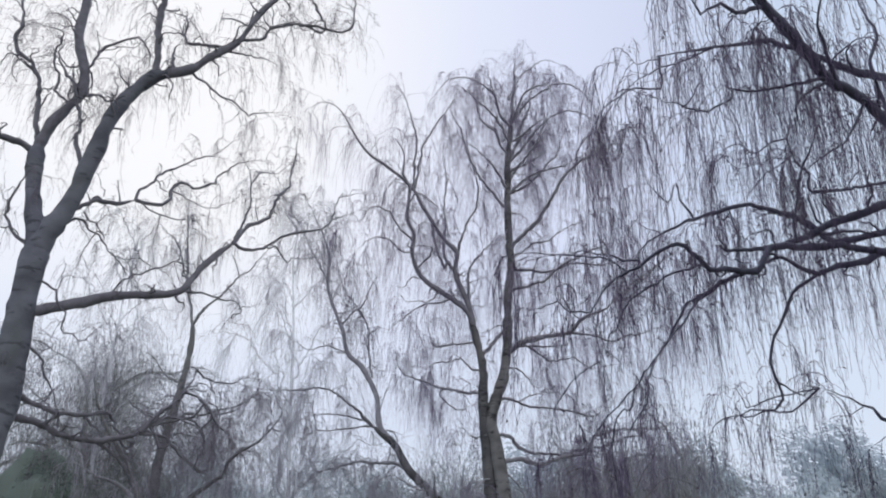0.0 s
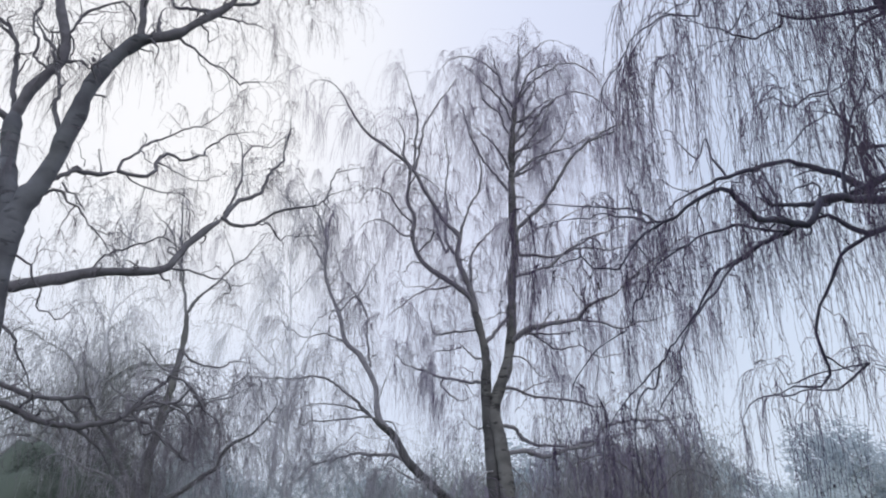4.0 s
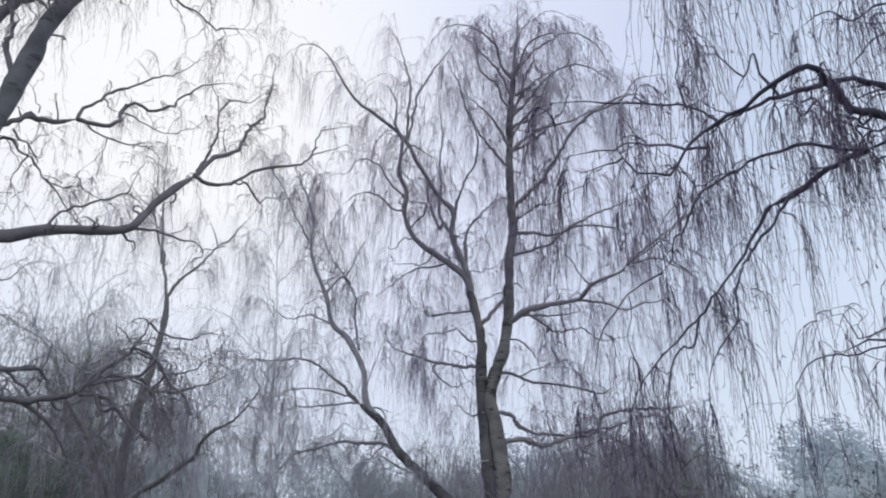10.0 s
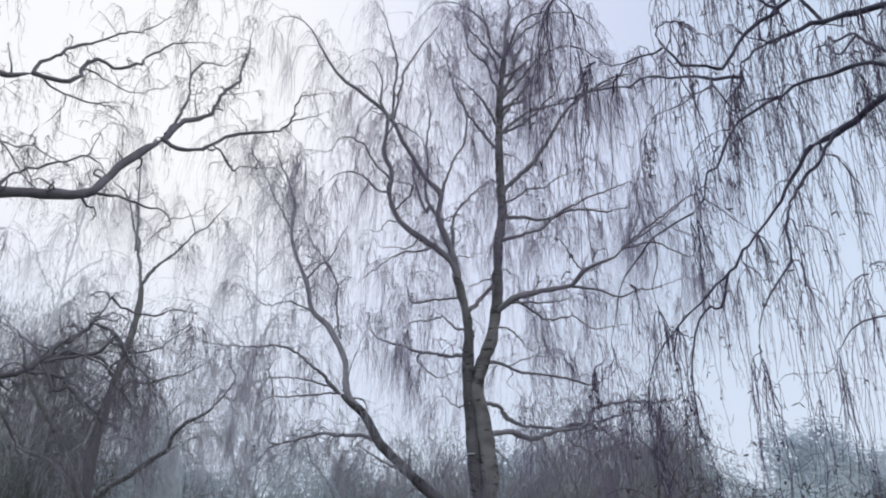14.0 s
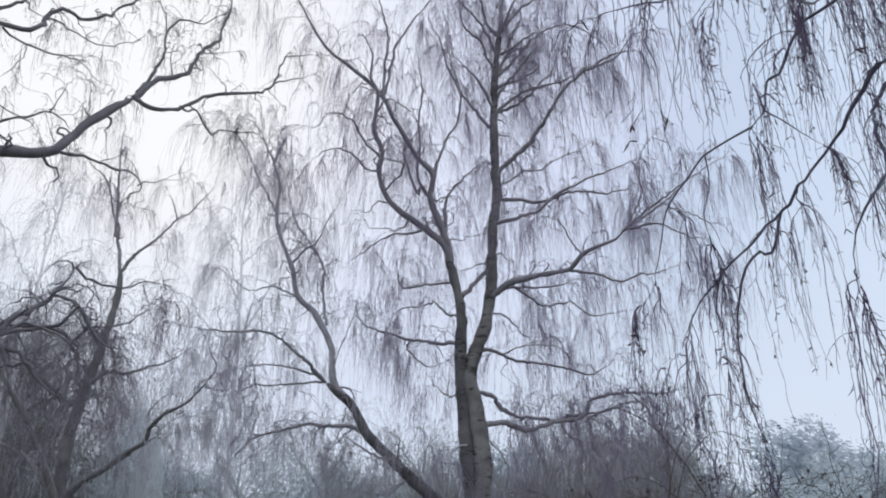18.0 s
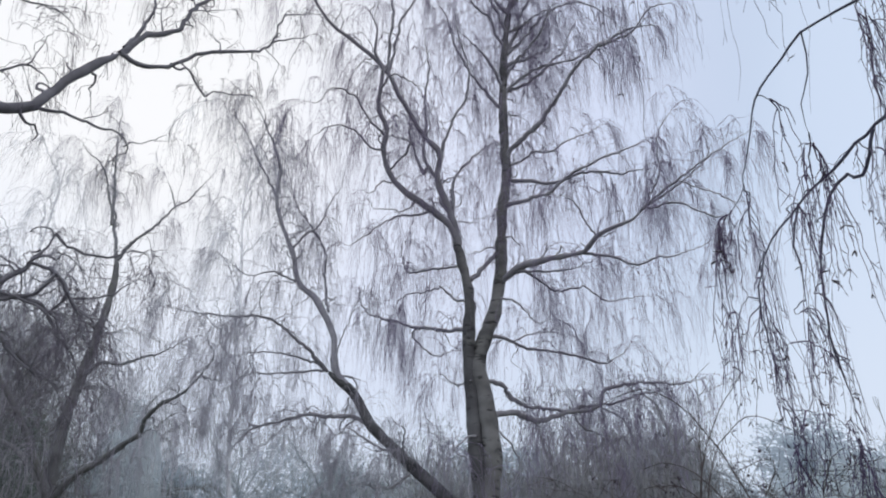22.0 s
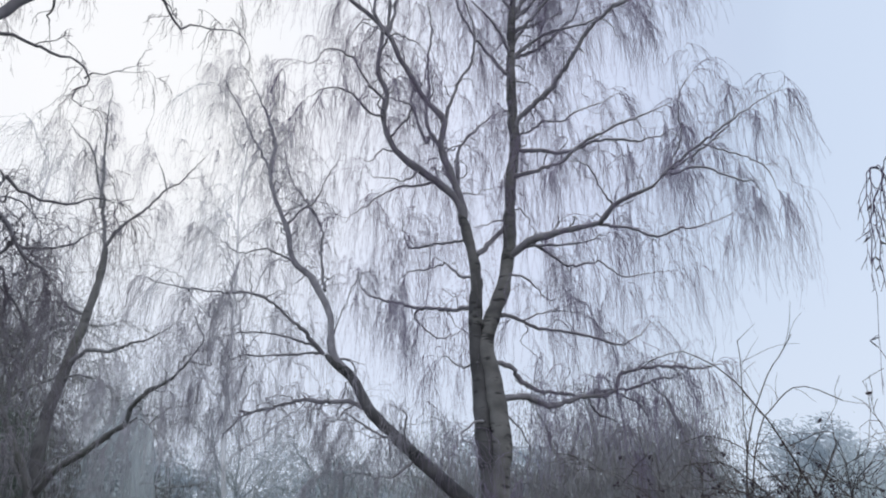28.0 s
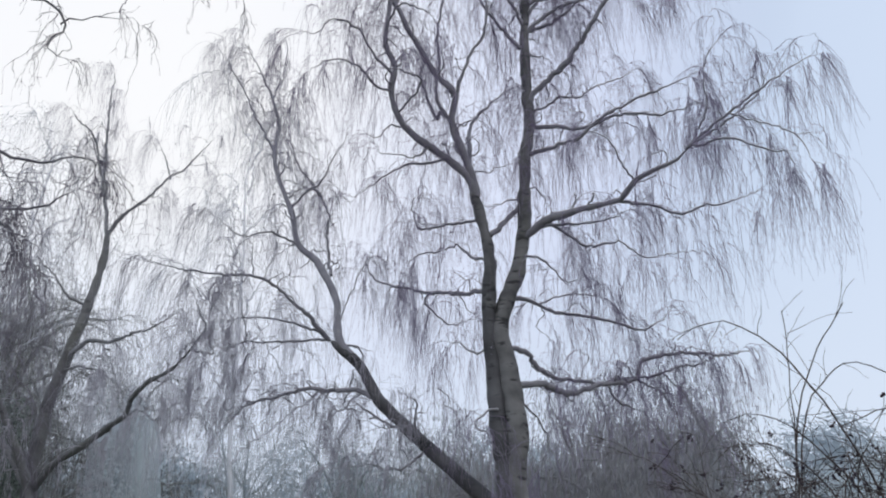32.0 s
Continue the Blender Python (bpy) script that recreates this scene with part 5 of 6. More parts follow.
weeping_birch_d.limb([(-2.43, -0.97, 4.37), (-2.63, -1.04, 4.05), (-2.88, -1.11, 3.86), (-2.99, -1.15, 3.70)], 0.020, 0.006, 0.1, twig=1.1, twigs=6, every=0.16, zig_every=0.2)
weeping_birch_d.limb([(-0.10, 0.00, 4.40), (-0.05, -0.05, 4.65), (-1.01, -0.14, 4.38), (-1.71, -0.21, 4.17), (-2.02, -0.24, 4.06), (-2.30, -0.27, 3.95), (-2.51, -0.29, 3.84), (-2.64, -0.30, 3.78), (-2.91, -0.32, 3.70), (-3.06, -0.39, 3.66), (-3.20, -0.49, 3.62), (-3.28, -0.57, 3.62)], 0.099, 0.038, 0.4, twig=1.0, twigs=2.6, every=0.26)
weeping_birch_d.limb([(-0.10, 0.00, 4.01), (-0.11, 0.05, 4.26), (-1.02, -0.02, 4.09), (-1.70, -0.08, 3.92), (-2.01, -0.11, 3.80), (-2.21, -0.12, 3.70), (-2.37, -0.14, 3.67), (-2.50, -0.15, 3.61), (-2.60, -0.16, 3.66), (-2.71, -0.17, 3.72), (-2.86, -0.19, 3.66), (-2.98, -0.20, 3.60)], 0.110, 0.037, 0.4, twig=1.0, twigs=2.6, every=0.26)
weeping_birch_d.limb([(-2.62, -0.30, 3.79), (-2.35, -0.18, 3.88), (-2.14, -0.08, 3.93), (-1.85, 0.05, 3.96), (-1.66, 0.15, 3.92)], 0.028, 0.011, 0.4, twig=1.0, twigs=2.6, every=0.26)
weeping_birch_d.limb([(-0.10, 0.00, 3.20), (-0.90, -0.20, 3.35), (-2.34, -0.50, 3.62), (-2.69, -0.62, 3.59), (-2.90, -0.70, 3.57), (-3.05, -0.76, 3.52), (-3.11, -0.80, 3.43), (-3.18, -0.84, 3.35), (-3.34, -0.94, 3.31), (-3.51, -1.03, 3.27), (-3.62, -1.10, 3.33), (-3.69, -1.14, 3.36), (-3.76, -1.05, 3.35), (-3.84, -0.95, 3.32), (-3.93, -0.88, 3.29), (-3.92, -0.83, 3.33)], 0.075, 0.030, 0.5, twig=0.8, twigs=4, every=0.16, branch=0.14, zig=0.16)
weeping_birch_d.limb([(-0.10, 0.00, 4.40), (-0.70, 0.05, 4.45), (-2.07, 0.10, 3.95), (-2.36, 0.16, 4.12), (-2.50, 0.19, 4.22), (-2.71, 0.22, 4.29), (-2.83, 0.23, 4.28), (-2.95, 0.24, 4.25), (-3.12, 0.25, 4.20), (-3.33, 0.26, 4.09), (-3.48, 0.27, 3.98), (-3.53, 0.27, 3.94), (-3.53, 0.27, 3.88)], 0.085, 0.024, 0.4, twig=0.9, twigs=4, every=0.14)
weeping_birch_d.limb([(-3.53, 0.27, 3.90), (-3.54, 0.27, 3.85), (-3.57, 0.27, 3.81)], 0.018, 0.010, 0.3, twig=0.5, twigs=2)
weeping_birch_d.limb([(-3.53, 0.27, 3.88), (-3.62, 0.32, 3.90), (-3.68, 0.41, 3.98), (-3.78, 0.50, 4.04), (-3.85, 0.58, 4.10), (-3.92, 0.67, 4.11), (-4.03, 0.76, 4.14), (-4.16, 0.85, 4.16)], 0.018, 0.006, 0.1, twig=0.88, twigs=4, every=0.16)
weeping_birch_d.limb([(-3.12, 0.25, 4.20), (-3.14, 0.26, 4.25), (-3.19, 0.27, 4.35), (-3.21, 0.28, 4.49), (-3.24, 0.28, 4.43), (-3.28, 0.28, 4.34), (-3.35, 0.29, 4.42), (-3.41, 0.30, 4.50), (-3.53, 0.32, 4.50)], 0.016, 0.005, 0.3, twig=0.5, twigs=2.5, branch=0.12, zig=0.14)
weeping_birch_d.limb([(-0.05, 0.00, 4.90), (-2.11, 0.15, 4.35), (-2.26, 0.19, 4.52), (-2.30, 0.22, 4.62), (-2.32, 0.26, 4.72), (-2.34, 0.29, 4.88), (-2.24, 0.33, 5.10), (-2.10, 0.36, 5.33), (-1.98, 0.40, 5.52)], 0.055, 0.008, 0.4, twig=0.88, twigs=4, every=0.16)
weeping_birch_d.limb([(-2.32, 0.26, 4.72), (-2.46, 0.20, 4.60), (-2.56, 0.23, 4.55), (-2.67, 0.27, 4.43), (-2.76, 0.30, 4.34)], 0.014, 0.005, 0.2, twig=0.88, twigs=4, every=0.16)
weeping_birch_d.limb([(-2.34, 0.29, 4.88), (-2.44, 0.30, 4.86), (-2.53, 0.34, 4.80), (-2.58, 0.38, 4.83), (-2.64, 0.42, 4.92), (-2.72, 0.46, 4.90), (-2.82, 0.50, 4.83)], 0.016, 0.005, 0.2, twig=0.88, twigs=4, every=0.16)
weeping_birch_d.limb([(-2.30, 0.22, 4.62), (-2.43, 0.22, 4.67), (-2.51, 0.31, 4.74), (-2.59, 0.40, 4.86)], 0.012, 0.004, 0.2, twig=0.88, twigs=4, every=0.16)
weeping_birch_d.limb([(-2.98, -0.20, 3.60), (-2.91, 0.10, 3.83), (-2.76, 0.43, 4.19), (-2.68, 0.70, 4.47), (-2.67, 0.88, 4.57), (-2.61, 1.05, 4.76)], 0.023, 0.014, 0.1, twig=0.52, twigs=3.6, every=0.16, branch=0.1, zig=0.12)
weeping_birch_d.limb([(-2.68, 0.70, 4.47), (-2.67, 0.87, 4.50), (-2.66, 1.06, 4.70), (-2.68, 1.25, 4.76)], 0.015, 0.005, 0.1, twig=0.52, twigs=3.6, every=0.16, branch=0.1, zig=0.12)
weeping_birch_d.limb([(-3.89, -0.80, 3.35), (-3.91, -0.79, 3.39), (-3.97, -0.77, 3.42), (-4.03, -0.76, 3.45), (-4.16, -0.73, 3.47), (-4.30, -0.70, 3.50), (-4.42, -0.68, 3.52), (-4.56, -0.65, 3.51)], 0.011, 0.003, 0.1, twig=0.62, branch=0.12, zig=0.14, twigs=4.3, every=0.16)
weeping_birch_d.limb([(-3.89, -0.80, 3.35), (-4.01, -0.81, 3.25), (-4.07, -0.82, 3.17), (-4.10, -0.82, 3.11), (-4.16, -0.83, 3.11), (-4.23, -0.83, 3.12), (-4.28, -0.84, 3.17), (-4.30, -0.84, 3.21), (-4.27, -0.85, 3.25), (-4.22, -0.85, 3.26)], 0.015, 0.004, 0.1, twig=0.65, branch=0.12, zig=0.14, twigs=3.6)
weeping_birch_d.limb([(-3.99, -0.77, 3.43), (-3.99, -0.76, 3.55), (-3.99, -0.76, 3.67), (-3.98, -0.75, 3.82)], 0.009, 0.003, 0.1, twig=0.65, branch=0.12, zig=0.14, twigs=3.6)
weeping_birch_d.limb([(-4.28, -0.84, 3.17), (-4.34, -0.83, 3.15), (-4.43, -0.81, 3.13), (-4.48, -0.80, 3.14)], 0.008, 0.002, 0.1, twig=0.65, branch=0.12, zig=0.14, twigs=3.6)
weeping_birch_d.limb([(-2.68, -0.31, 3.76), (-2.68, -0.33, 3.89), (-2.63, -0.35, 4.04), (-2.59, -0.38, 4.20), (-2.50, -0.41, 4.39), (-2.47, -0.42, 4.49), (-2.36, -0.45, 4.62)], 0.023, 0.007, 0.15, twig=1.00)
weeping_birch_d.limb([(-2.46, -0.28, 3.87), (-2.51, -0.27, 3.94), (-2.54, -0.26, 4.09), (-2.48, -0.25, 4.15)], 0.021, 0.007, 0.15, twig=1.00)
weeping_birch_d.limb([(-2.98, -0.20, 3.60), (-3.03, -0.01, 3.64), (-3.09, 0.28, 3.64), (-3.17, 0.49, 3.65)], 0.034, 0.030, 0.1, twig=1.00, branch=0.16, zig=0.16, every=0.12, twigs=3.6)
weeping_birch_d.limb([(-3.16, 0.47, 3.65), (-3.49, 0.66, 3.17), (-3.54, 0.72, 3.09), (-3.59, 0.77, 3.05), (-3.63, 0.81, 3.00), (-3.68, 0.85, 2.96), (-3.74, 0.90, 2.90), (-3.80, 0.96, 2.82), (-3.84, 1.00, 2.76), (-3.85, 1.05, 2.67), (-3.82, 1.10, 2.59)], 0.020, 0.005, 0.3, twig=0.73, branch=0.14, zig=0.14, every=0.13, zig_every=0.2, twigs=2.9)
weeping_birch_d.limb([(-3.08, 0.31, 3.65), (-3.16, 0.29, 3.58), (-3.37, 0.15, 3.32), (-3.55, -0.05, 3.08), (-3.67, -0.19, 2.89), (-3.71, -0.23, 2.74), (-3.81, -0.25, 2.62), (-3.86, -0.25, 2.49), (-3.87, -0.27, 2.37)], 0.021, 0.005, 0.35, twig=0.78, branch=0.12, zig=0.12, every=0.12, twigs=2.9)
weeping_birch_d.limb([(-3.74, 0.90, 2.90), (-3.76, 0.96, 2.76), (-3.72, 1.01, 2.62), (-3.70, 1.05, 2.52)], 0.009, 0.002, 0.25, twig=0.42, branch=0.14, zig=0.14, every=0.09, twigs=2.2)
weeping_birch_d.limb([(-3.54, 0.72, 3.09), (-3.56, 0.75, 3.01), (-3.58, 0.78, 2.95), (-3.63, 0.80, 2.95), (-3.68, 0.83, 2.90), (-3.71, 0.91, 2.70), (-3.68, 0.98, 2.53), (-3.64, 1.03, 2.40), (-3.58, 1.09, 2.26), (-3.55, 1.15, 2.11)], 0.013, 0.003, 0.2, twig=0.62, branch=0.14, zig=0.14, every=0.12, twigs=2.2)
weeping_birch_d.limb([(-3.84, 1.00, 2.76), (-3.89, 0.97, 2.60), (-3.89, 0.95, 2.48), (-3.90, 0.91, 2.32), (-3.92, 0.88, 2.17), (-3.91, 0.85, 2.05)], 0.006, 0.002, 0.05, twig=0.36, branch=0.14, zig=0.14, every=0.07, twigs=2.2)
weeping_birch_d.limb([(-2.98, -0.20, 3.60), (-3.22, -0.17, 3.63), (-3.23, -0.06, 3.69), (-3.38, -0.00, 3.67), (-3.50, 0.02, 3.61), (-3.67, 0.06, 3.51), (-3.73, 0.08, 3.42), (-3.78, 0.10, 3.32), (-3.82, 0.11, 3.29), (-3.84, 0.13, 3.18), (-3.88, 0.14, 3.12), (-3.86, 0.15, 3.07)], 0.019, 0.007, 0.2, twig=0.62, branch=0.14, zig=0.14, every=0.09, twigs=4.3)
weeping_birch_d.limb([(-3.88, 0.14, 3.12), (-4.05, 0.16, 3.02), (-4.12, 0.17, 2.94), (-4.18, 0.19, 2.87), (-4.21, 0.20, 2.80), (-4.23, 0.22, 2.69), (-4.24, 0.23, 2.62), (-4.25, 0.24, 2.56), (-4.29, 0.25, 2.51)], 0.009, 0.002, 0.2, twig=0.42, branch=0.1, zig=0.1, every=0.16, twigs=2.9)
weeping_birch_d.limb([(-4.05, 0.16, 3.02), (-4.04, 0.19, 2.92), (-4.06, 0.21, 2.83), (-4.02, 0.25, 2.72)], 0.005, 0.002, 0.2, twig=0.42, branch=0.1, zig=0.1, every=0.16, twigs=2.9)
weeping_birch_d.limb([(-3.84, 0.13, 3.18), (-3.75, 0.09, 3.07), (-3.68, 0.05, 2.99)], 0.006, 0.002, 0.12, twig=0.44, branch=0.1, zig=0.1)
weeping_birch_d.limb([(-3.50, 0.02, 3.61), (-3.62, -0.02, 3.55), (-3.74, -0.05, 3.48), (-3.81, -0.10, 3.57), (-3.98, -0.16, 3.44), (-4.10, -0.21, 3.35), (-4.17, -0.25, 3.23)], 0.009, 0.003, 0.12, twig=0.44, branch=0.1, zig=0.1)
weeping_birch_d.limb([(-2.50, -0.15, 3.61), (-2.59, -0.12, 3.56), (-2.67, -0.08, 3.50), (-2.72, -0.04, 3.36), (-2.79, 0.01, 3.23), (-2.83, 0.05, 3.09), (-2.78, 0.10, 2.97), (-2.76, 0.13, 2.87), (-2.81, 0.16, 2.81), (-2.93, 0.20, 2.82), (-3.07, 0.25, 2.76)], 0.024, 0.014, 0.1, twig=1.00, twigs=2.9)
weeping_birch_d.limb([(-2.78, 0.10, 2.97), (-2.63, 0.19, 2.94), (-2.48, 0.27, 2.98), (-2.34, 0.35, 2.96)], 0.012, 0.005, 0.1, twig=1.00, twigs=2.9)
weeping_birch_d.limb([(-0.10, 0.00, 2.07), (-0.76, 0.05, 2.32), (-1.37, 0.12, 2.54), (-1.87, 0.18, 2.65), (-2.11, 0.21, 2.78), (-2.16, 0.22, 2.84), (-2.28, 0.23, 2.90), (-2.38, 0.24, 2.95), (-2.45, 0.25, 2.97)], 0.059, 0.015, 0.1, twig=1.00, twigs=2.9)
weeping_birch_d.limb([(-2.45, 0.25, 2.97), (-2.60, 0.40, 2.86), (-2.70, 0.50, 2.90), (-2.79, 0.57, 2.89), (-2.87, 0.64, 2.90), (-2.96, 0.71, 2.89), (-3.02, 0.78, 2.81), (-3.02, 0.85, 2.71)], 0.015, 0.006, 0.1, twig=1.00, twigs=2.9)
weeping_birch_d.limb([(-2.45, 0.25, 2.97), (-2.81, 0.28, 2.90), (-2.94, 0.30, 2.85), (-2.97, 0.33, 2.99), (-3.10, 0.35, 2.95)], 0.012, 0.005, 0.1, twig=1.00, twigs=2.9)


# ---- far trees with mist haze put into their colours ----
def far_tree(base, height, spread, seed, mat, label, limbs=13, droop=0.10, twigs=4, fat=0.007, veil_mat=None, fine=550):
    rng = np.random.RandomState(seed)
    root = tagged(new("bare_tree"), label=label, category="tree", group="bare trees in the mist")
    root.location = base
    t = np.linspace(0, 1, 14)
    line = np.stack([0.25 * np.sin(t * 4 + seed), 0.25 * np.cos(t * 3 + seed), t * height * 0.8], axis=1)
    v, f = tube_data([(line[None], (height * 0.022 * (1 - 0.8 * t))[None], 8)])
    piece("trunk", v, f, mat, root)
    for j in range(limbs):
        u = 0.22 + 0.75 * (j + rng.uniform(0, 0.8)) / limbs
        p = np.array([[np.interp(u, t, line[:, i]) for i in range(3)]])
        a = j * 2.4 + rng.uniform(-0.4, 0.4)
        way = np.array([[math.cos(a), math.sin(a), 0.55 + 0.9 * u]])
        P = grow(p, way, [spread * (1.15 - 0.55 * u) * rng.uniform(0.75, 1.15)], 12, 0.12, droop, rng, 0.05)
        groups = [(P, height * 0.0075 * np.linspace(1, 0.3, 12)[None], 5)]
        g2, _ = spray(P[0], None, dict(every=0.28, branch=spread * 0.4, fork=2, twigs=twigs, twig=spread * 0.3, kink=0.26, sag=droop, wave=0.14, fat=fat, nb=6, nt=4, pull=0.3), rng)
        v, f = tube_data(groups)
        ob = piece("limb", v, f, mat, root)
        v, f = tube_data(g2)
        piece("twig_spray", v, f, mat, ob, kind="stuff")
        # Slivers for fine twigs, softened by haze put into their colour and alpha.
        if veil_mat:
            c, _ = pick(P, fine, 0.2, 1.0, rng)
            c = c + rng.normal(0, spread * 0.16, c.shape)
            c = c[c[:, 2] > 0.3]
            a = unit(rng.normal(0, 0.25, c.shape) + np.array([0, 0, -1.0])) * rng.uniform(0.1, 0.3, (len(c), 1))
            w = unit(rng.normal(0, 1, c.shape) * np.array([1, 1, 0.1])) * 0.014
            v = np.stack([c - w, c + w, c + w * 0.5 + a, c - w * 0.5 + a], axis=1).reshape(-1, 3)
            piece("fine_spray", v, np.arange(len(v)).reshape(-1, 4), veil_mat, ob, kind="stuff")
    return root


far_tree((-11.6, 28.0, 0), 11.8, 4.1, 41, THICKET, "dense bare tree, dark grey tinted with thin mist haze", droop=0.08, limbs=17, fine=850, veil_mat=FINE_DARK)
far_tree((-15.5, 27.0, 0), 10.8, 3.9, 42, THICKET, "dense bare tree, dark grey tinted with thin mist haze", droop=0.08, limbs=17, fine=850, veil_mat=FINE_DARK)
far_tree((-10.6, 25.0, 0), 9.8, 3.2, 44, THICKET, "dense bare tree, dark grey tinted with thin mist haze", droop=0.08, limbs=17, fine=850, veil_mat=FINE_DARK)
far_tree((-8.6, 29.5, 0), 8.8, 3.3, 43, THICKET, "dense bare tree, dark grey tinted with thin mist haze", droop=0.08, limbs=17, fine=850, veil_mat=FINE_DARK)
far_tree((8.2, 29.0, 0), 8.8, 3.4, 3, BROWN_WOOD, "round-headed bare tree, grey-brown tinted with mist haze", veil_mat=FINE_BROWN)
far_tree((4.6, 31.0, 0), 8.0, 3.4, 5, BROWN_WOOD, "round-headed bare tree, grey-brown tinted with mist haze", veil_mat=FINE_BROWN)
far_tree((3.2, 21.0, 0), 5.3, 2.5, 81, BROWN_WOOD, "low bushy bare tree, grey-brown tinted with thin mist haze", droop=0.14, limbs=12, fat=0.004, veil_mat=FINE_BROWN)
far_tree((5.4, 22.5, 0), 5.6, 2.6, 82, BROWN_WOOD, "low bushy bare tree, grey-brown tinted with thin mist haze", droop=0.14, limbs=12, fat=0.004, veil_mat=FINE_BROWN)
far_tree((1.4, 23.5, 0), 5.2, 2.6, 83, BROWN_WOOD, "low bushy bare tree, grey-brown tinted with thin mist haze", droop=0.14, limbs=12, fat=0.004, veil_mat=FINE_BROWN)
far_tree((-6.0, 36.0, 0), 7.6, 4.2, 8, MIST_WOOD_FAR, "wide-spreading bare tree, tinted pale with mist haze", droop=0.02, veil_mat=FINE_PALE)
far_tree((-2.5, 34.0, 0), 6.9, 3.8, 51, MIST_WOOD, "wide-spreading bare tree, tinted grey with mist haze", droop=0.06, veil_mat=FINE_MIST)
far_tree((1.5, 36.0, 0), 7.2, 3.6, 52, MIST_WOOD, "wide-spreading bare tree, tinted grey with mist haze", droop=0.06, veil_mat=FINE_MIST)
far_tree((6.4, 33.0, 0), 9.3, 3.6, 53, BROWN_WOOD, "round-headed bare tree, grey-brown tinted with mist haze", droop=0.12, veil_mat=FINE_BROWN)
far_tree((0.5, 40.0, 0), 8.6, 4.0, 12, MIST_WOOD_FAR, "wide-spreading bare tree, tinted pale with mist haze", droop=0.03, veil_mat=FINE_PALE)
far_tree((-12.5, 33.0, 0), 9.5, 4.0, 15, MIST_WOOD, "round-headed bare tree, tinted grey with mist haze", veil_mat=FINE_MIST)
far_tree((27.0, 58.0, 0), 11.0, 6.0, 21, MIST_WOOD_FAR, "broad bare tree, tinted faint blue-grey with mist haze", limbs=9, fat=0.011, veil_mat=FINE_PALE)
far_tree((32.0, 56.0, 0), 12.0, 6.5, 22, MIST_WOOD_FAR, "broad bare tree, tinted faint blue-grey with mist haze", limbs=9, fat=0.011, veil_mat=FINE_PALE)
far_tree((16.5, 50.0, 0), 9.5, 5.0, 23, MIST_WOOD_FAR, "broad bare tree, tinted faint blue-grey with mist haze", limbs=9, fat=0.011, veil_mat=FINE_PALE)
far_tree((-22.0, 48.0, 0), 13.0, 6.0, 24, MIST_WOOD_FAR, "broad bare tree, tinted faint blue-grey with mist haze", limbs=9, fat=0.011, veil_mat=FINE_PALE)


def haze_tinted_birch(base, height, spread, seed, limbs):
    """A tall weeping birch well back, its long curtains of twigs paled by haze put into their colour."""
    rng = np.random.RandomState(seed)
    tree = Tree("weeping_birch", base, "tall weeping birch, tinted pale with mist haze, with long curtains of twigs", "weeping birches", HAZE_TWIG, HAZE_TWIG, HAZE_TWIG, STYLE_G, seed, 0.03)
    t = np.linspace(0, 1, 10)
    line = np.stack([0.3 * np.sin(3 * t + seed), 0.3 * np.cos(2.4 * t + seed), height * 0.93 * t - 0.05], axis=1)
    tree.stem("trunk", [tuple(p) for p in line], 0.17, 0.04, 0.35, step=0.3)
    for j in range(limbs):
        u = 0.34 + 0.63 * (j + rng.uniform(0, 0.8)) / limbs
        p = np.array([np.interp(u, t, line[:, i]) for i in range(3)])
        a = j * 2.4 + rng.uniform(-0.5, 0.5)
        out = np.array([math.cos(a), math.sin(a), 0.0]) * spread * (1.25 - 0.8 * u) * rng.uniform(0.8, 1.2)
        rise = height * 0.13 * rng.uniform(0.7, 1.3)
        tree.limb([tuple(p), tuple(p + out * 0.3 + np.array([0, 0, rise * 0.6])), tuple(p + out * 0.62 + np.array([0, 0, rise])), tuple(p + out + np.array([0, 0, rise * 0.85]))], 0.085 * (1.2 - 0.7 * u), 0.012, 0.15)
    return tree


haze_tinted_birch((-4.4, 24.5, 0), 14.6, 3.2, 71, 13)
haze_tinted_birch((-9.6, 24.0, 0), 14.0, 3.4, 72, 13)


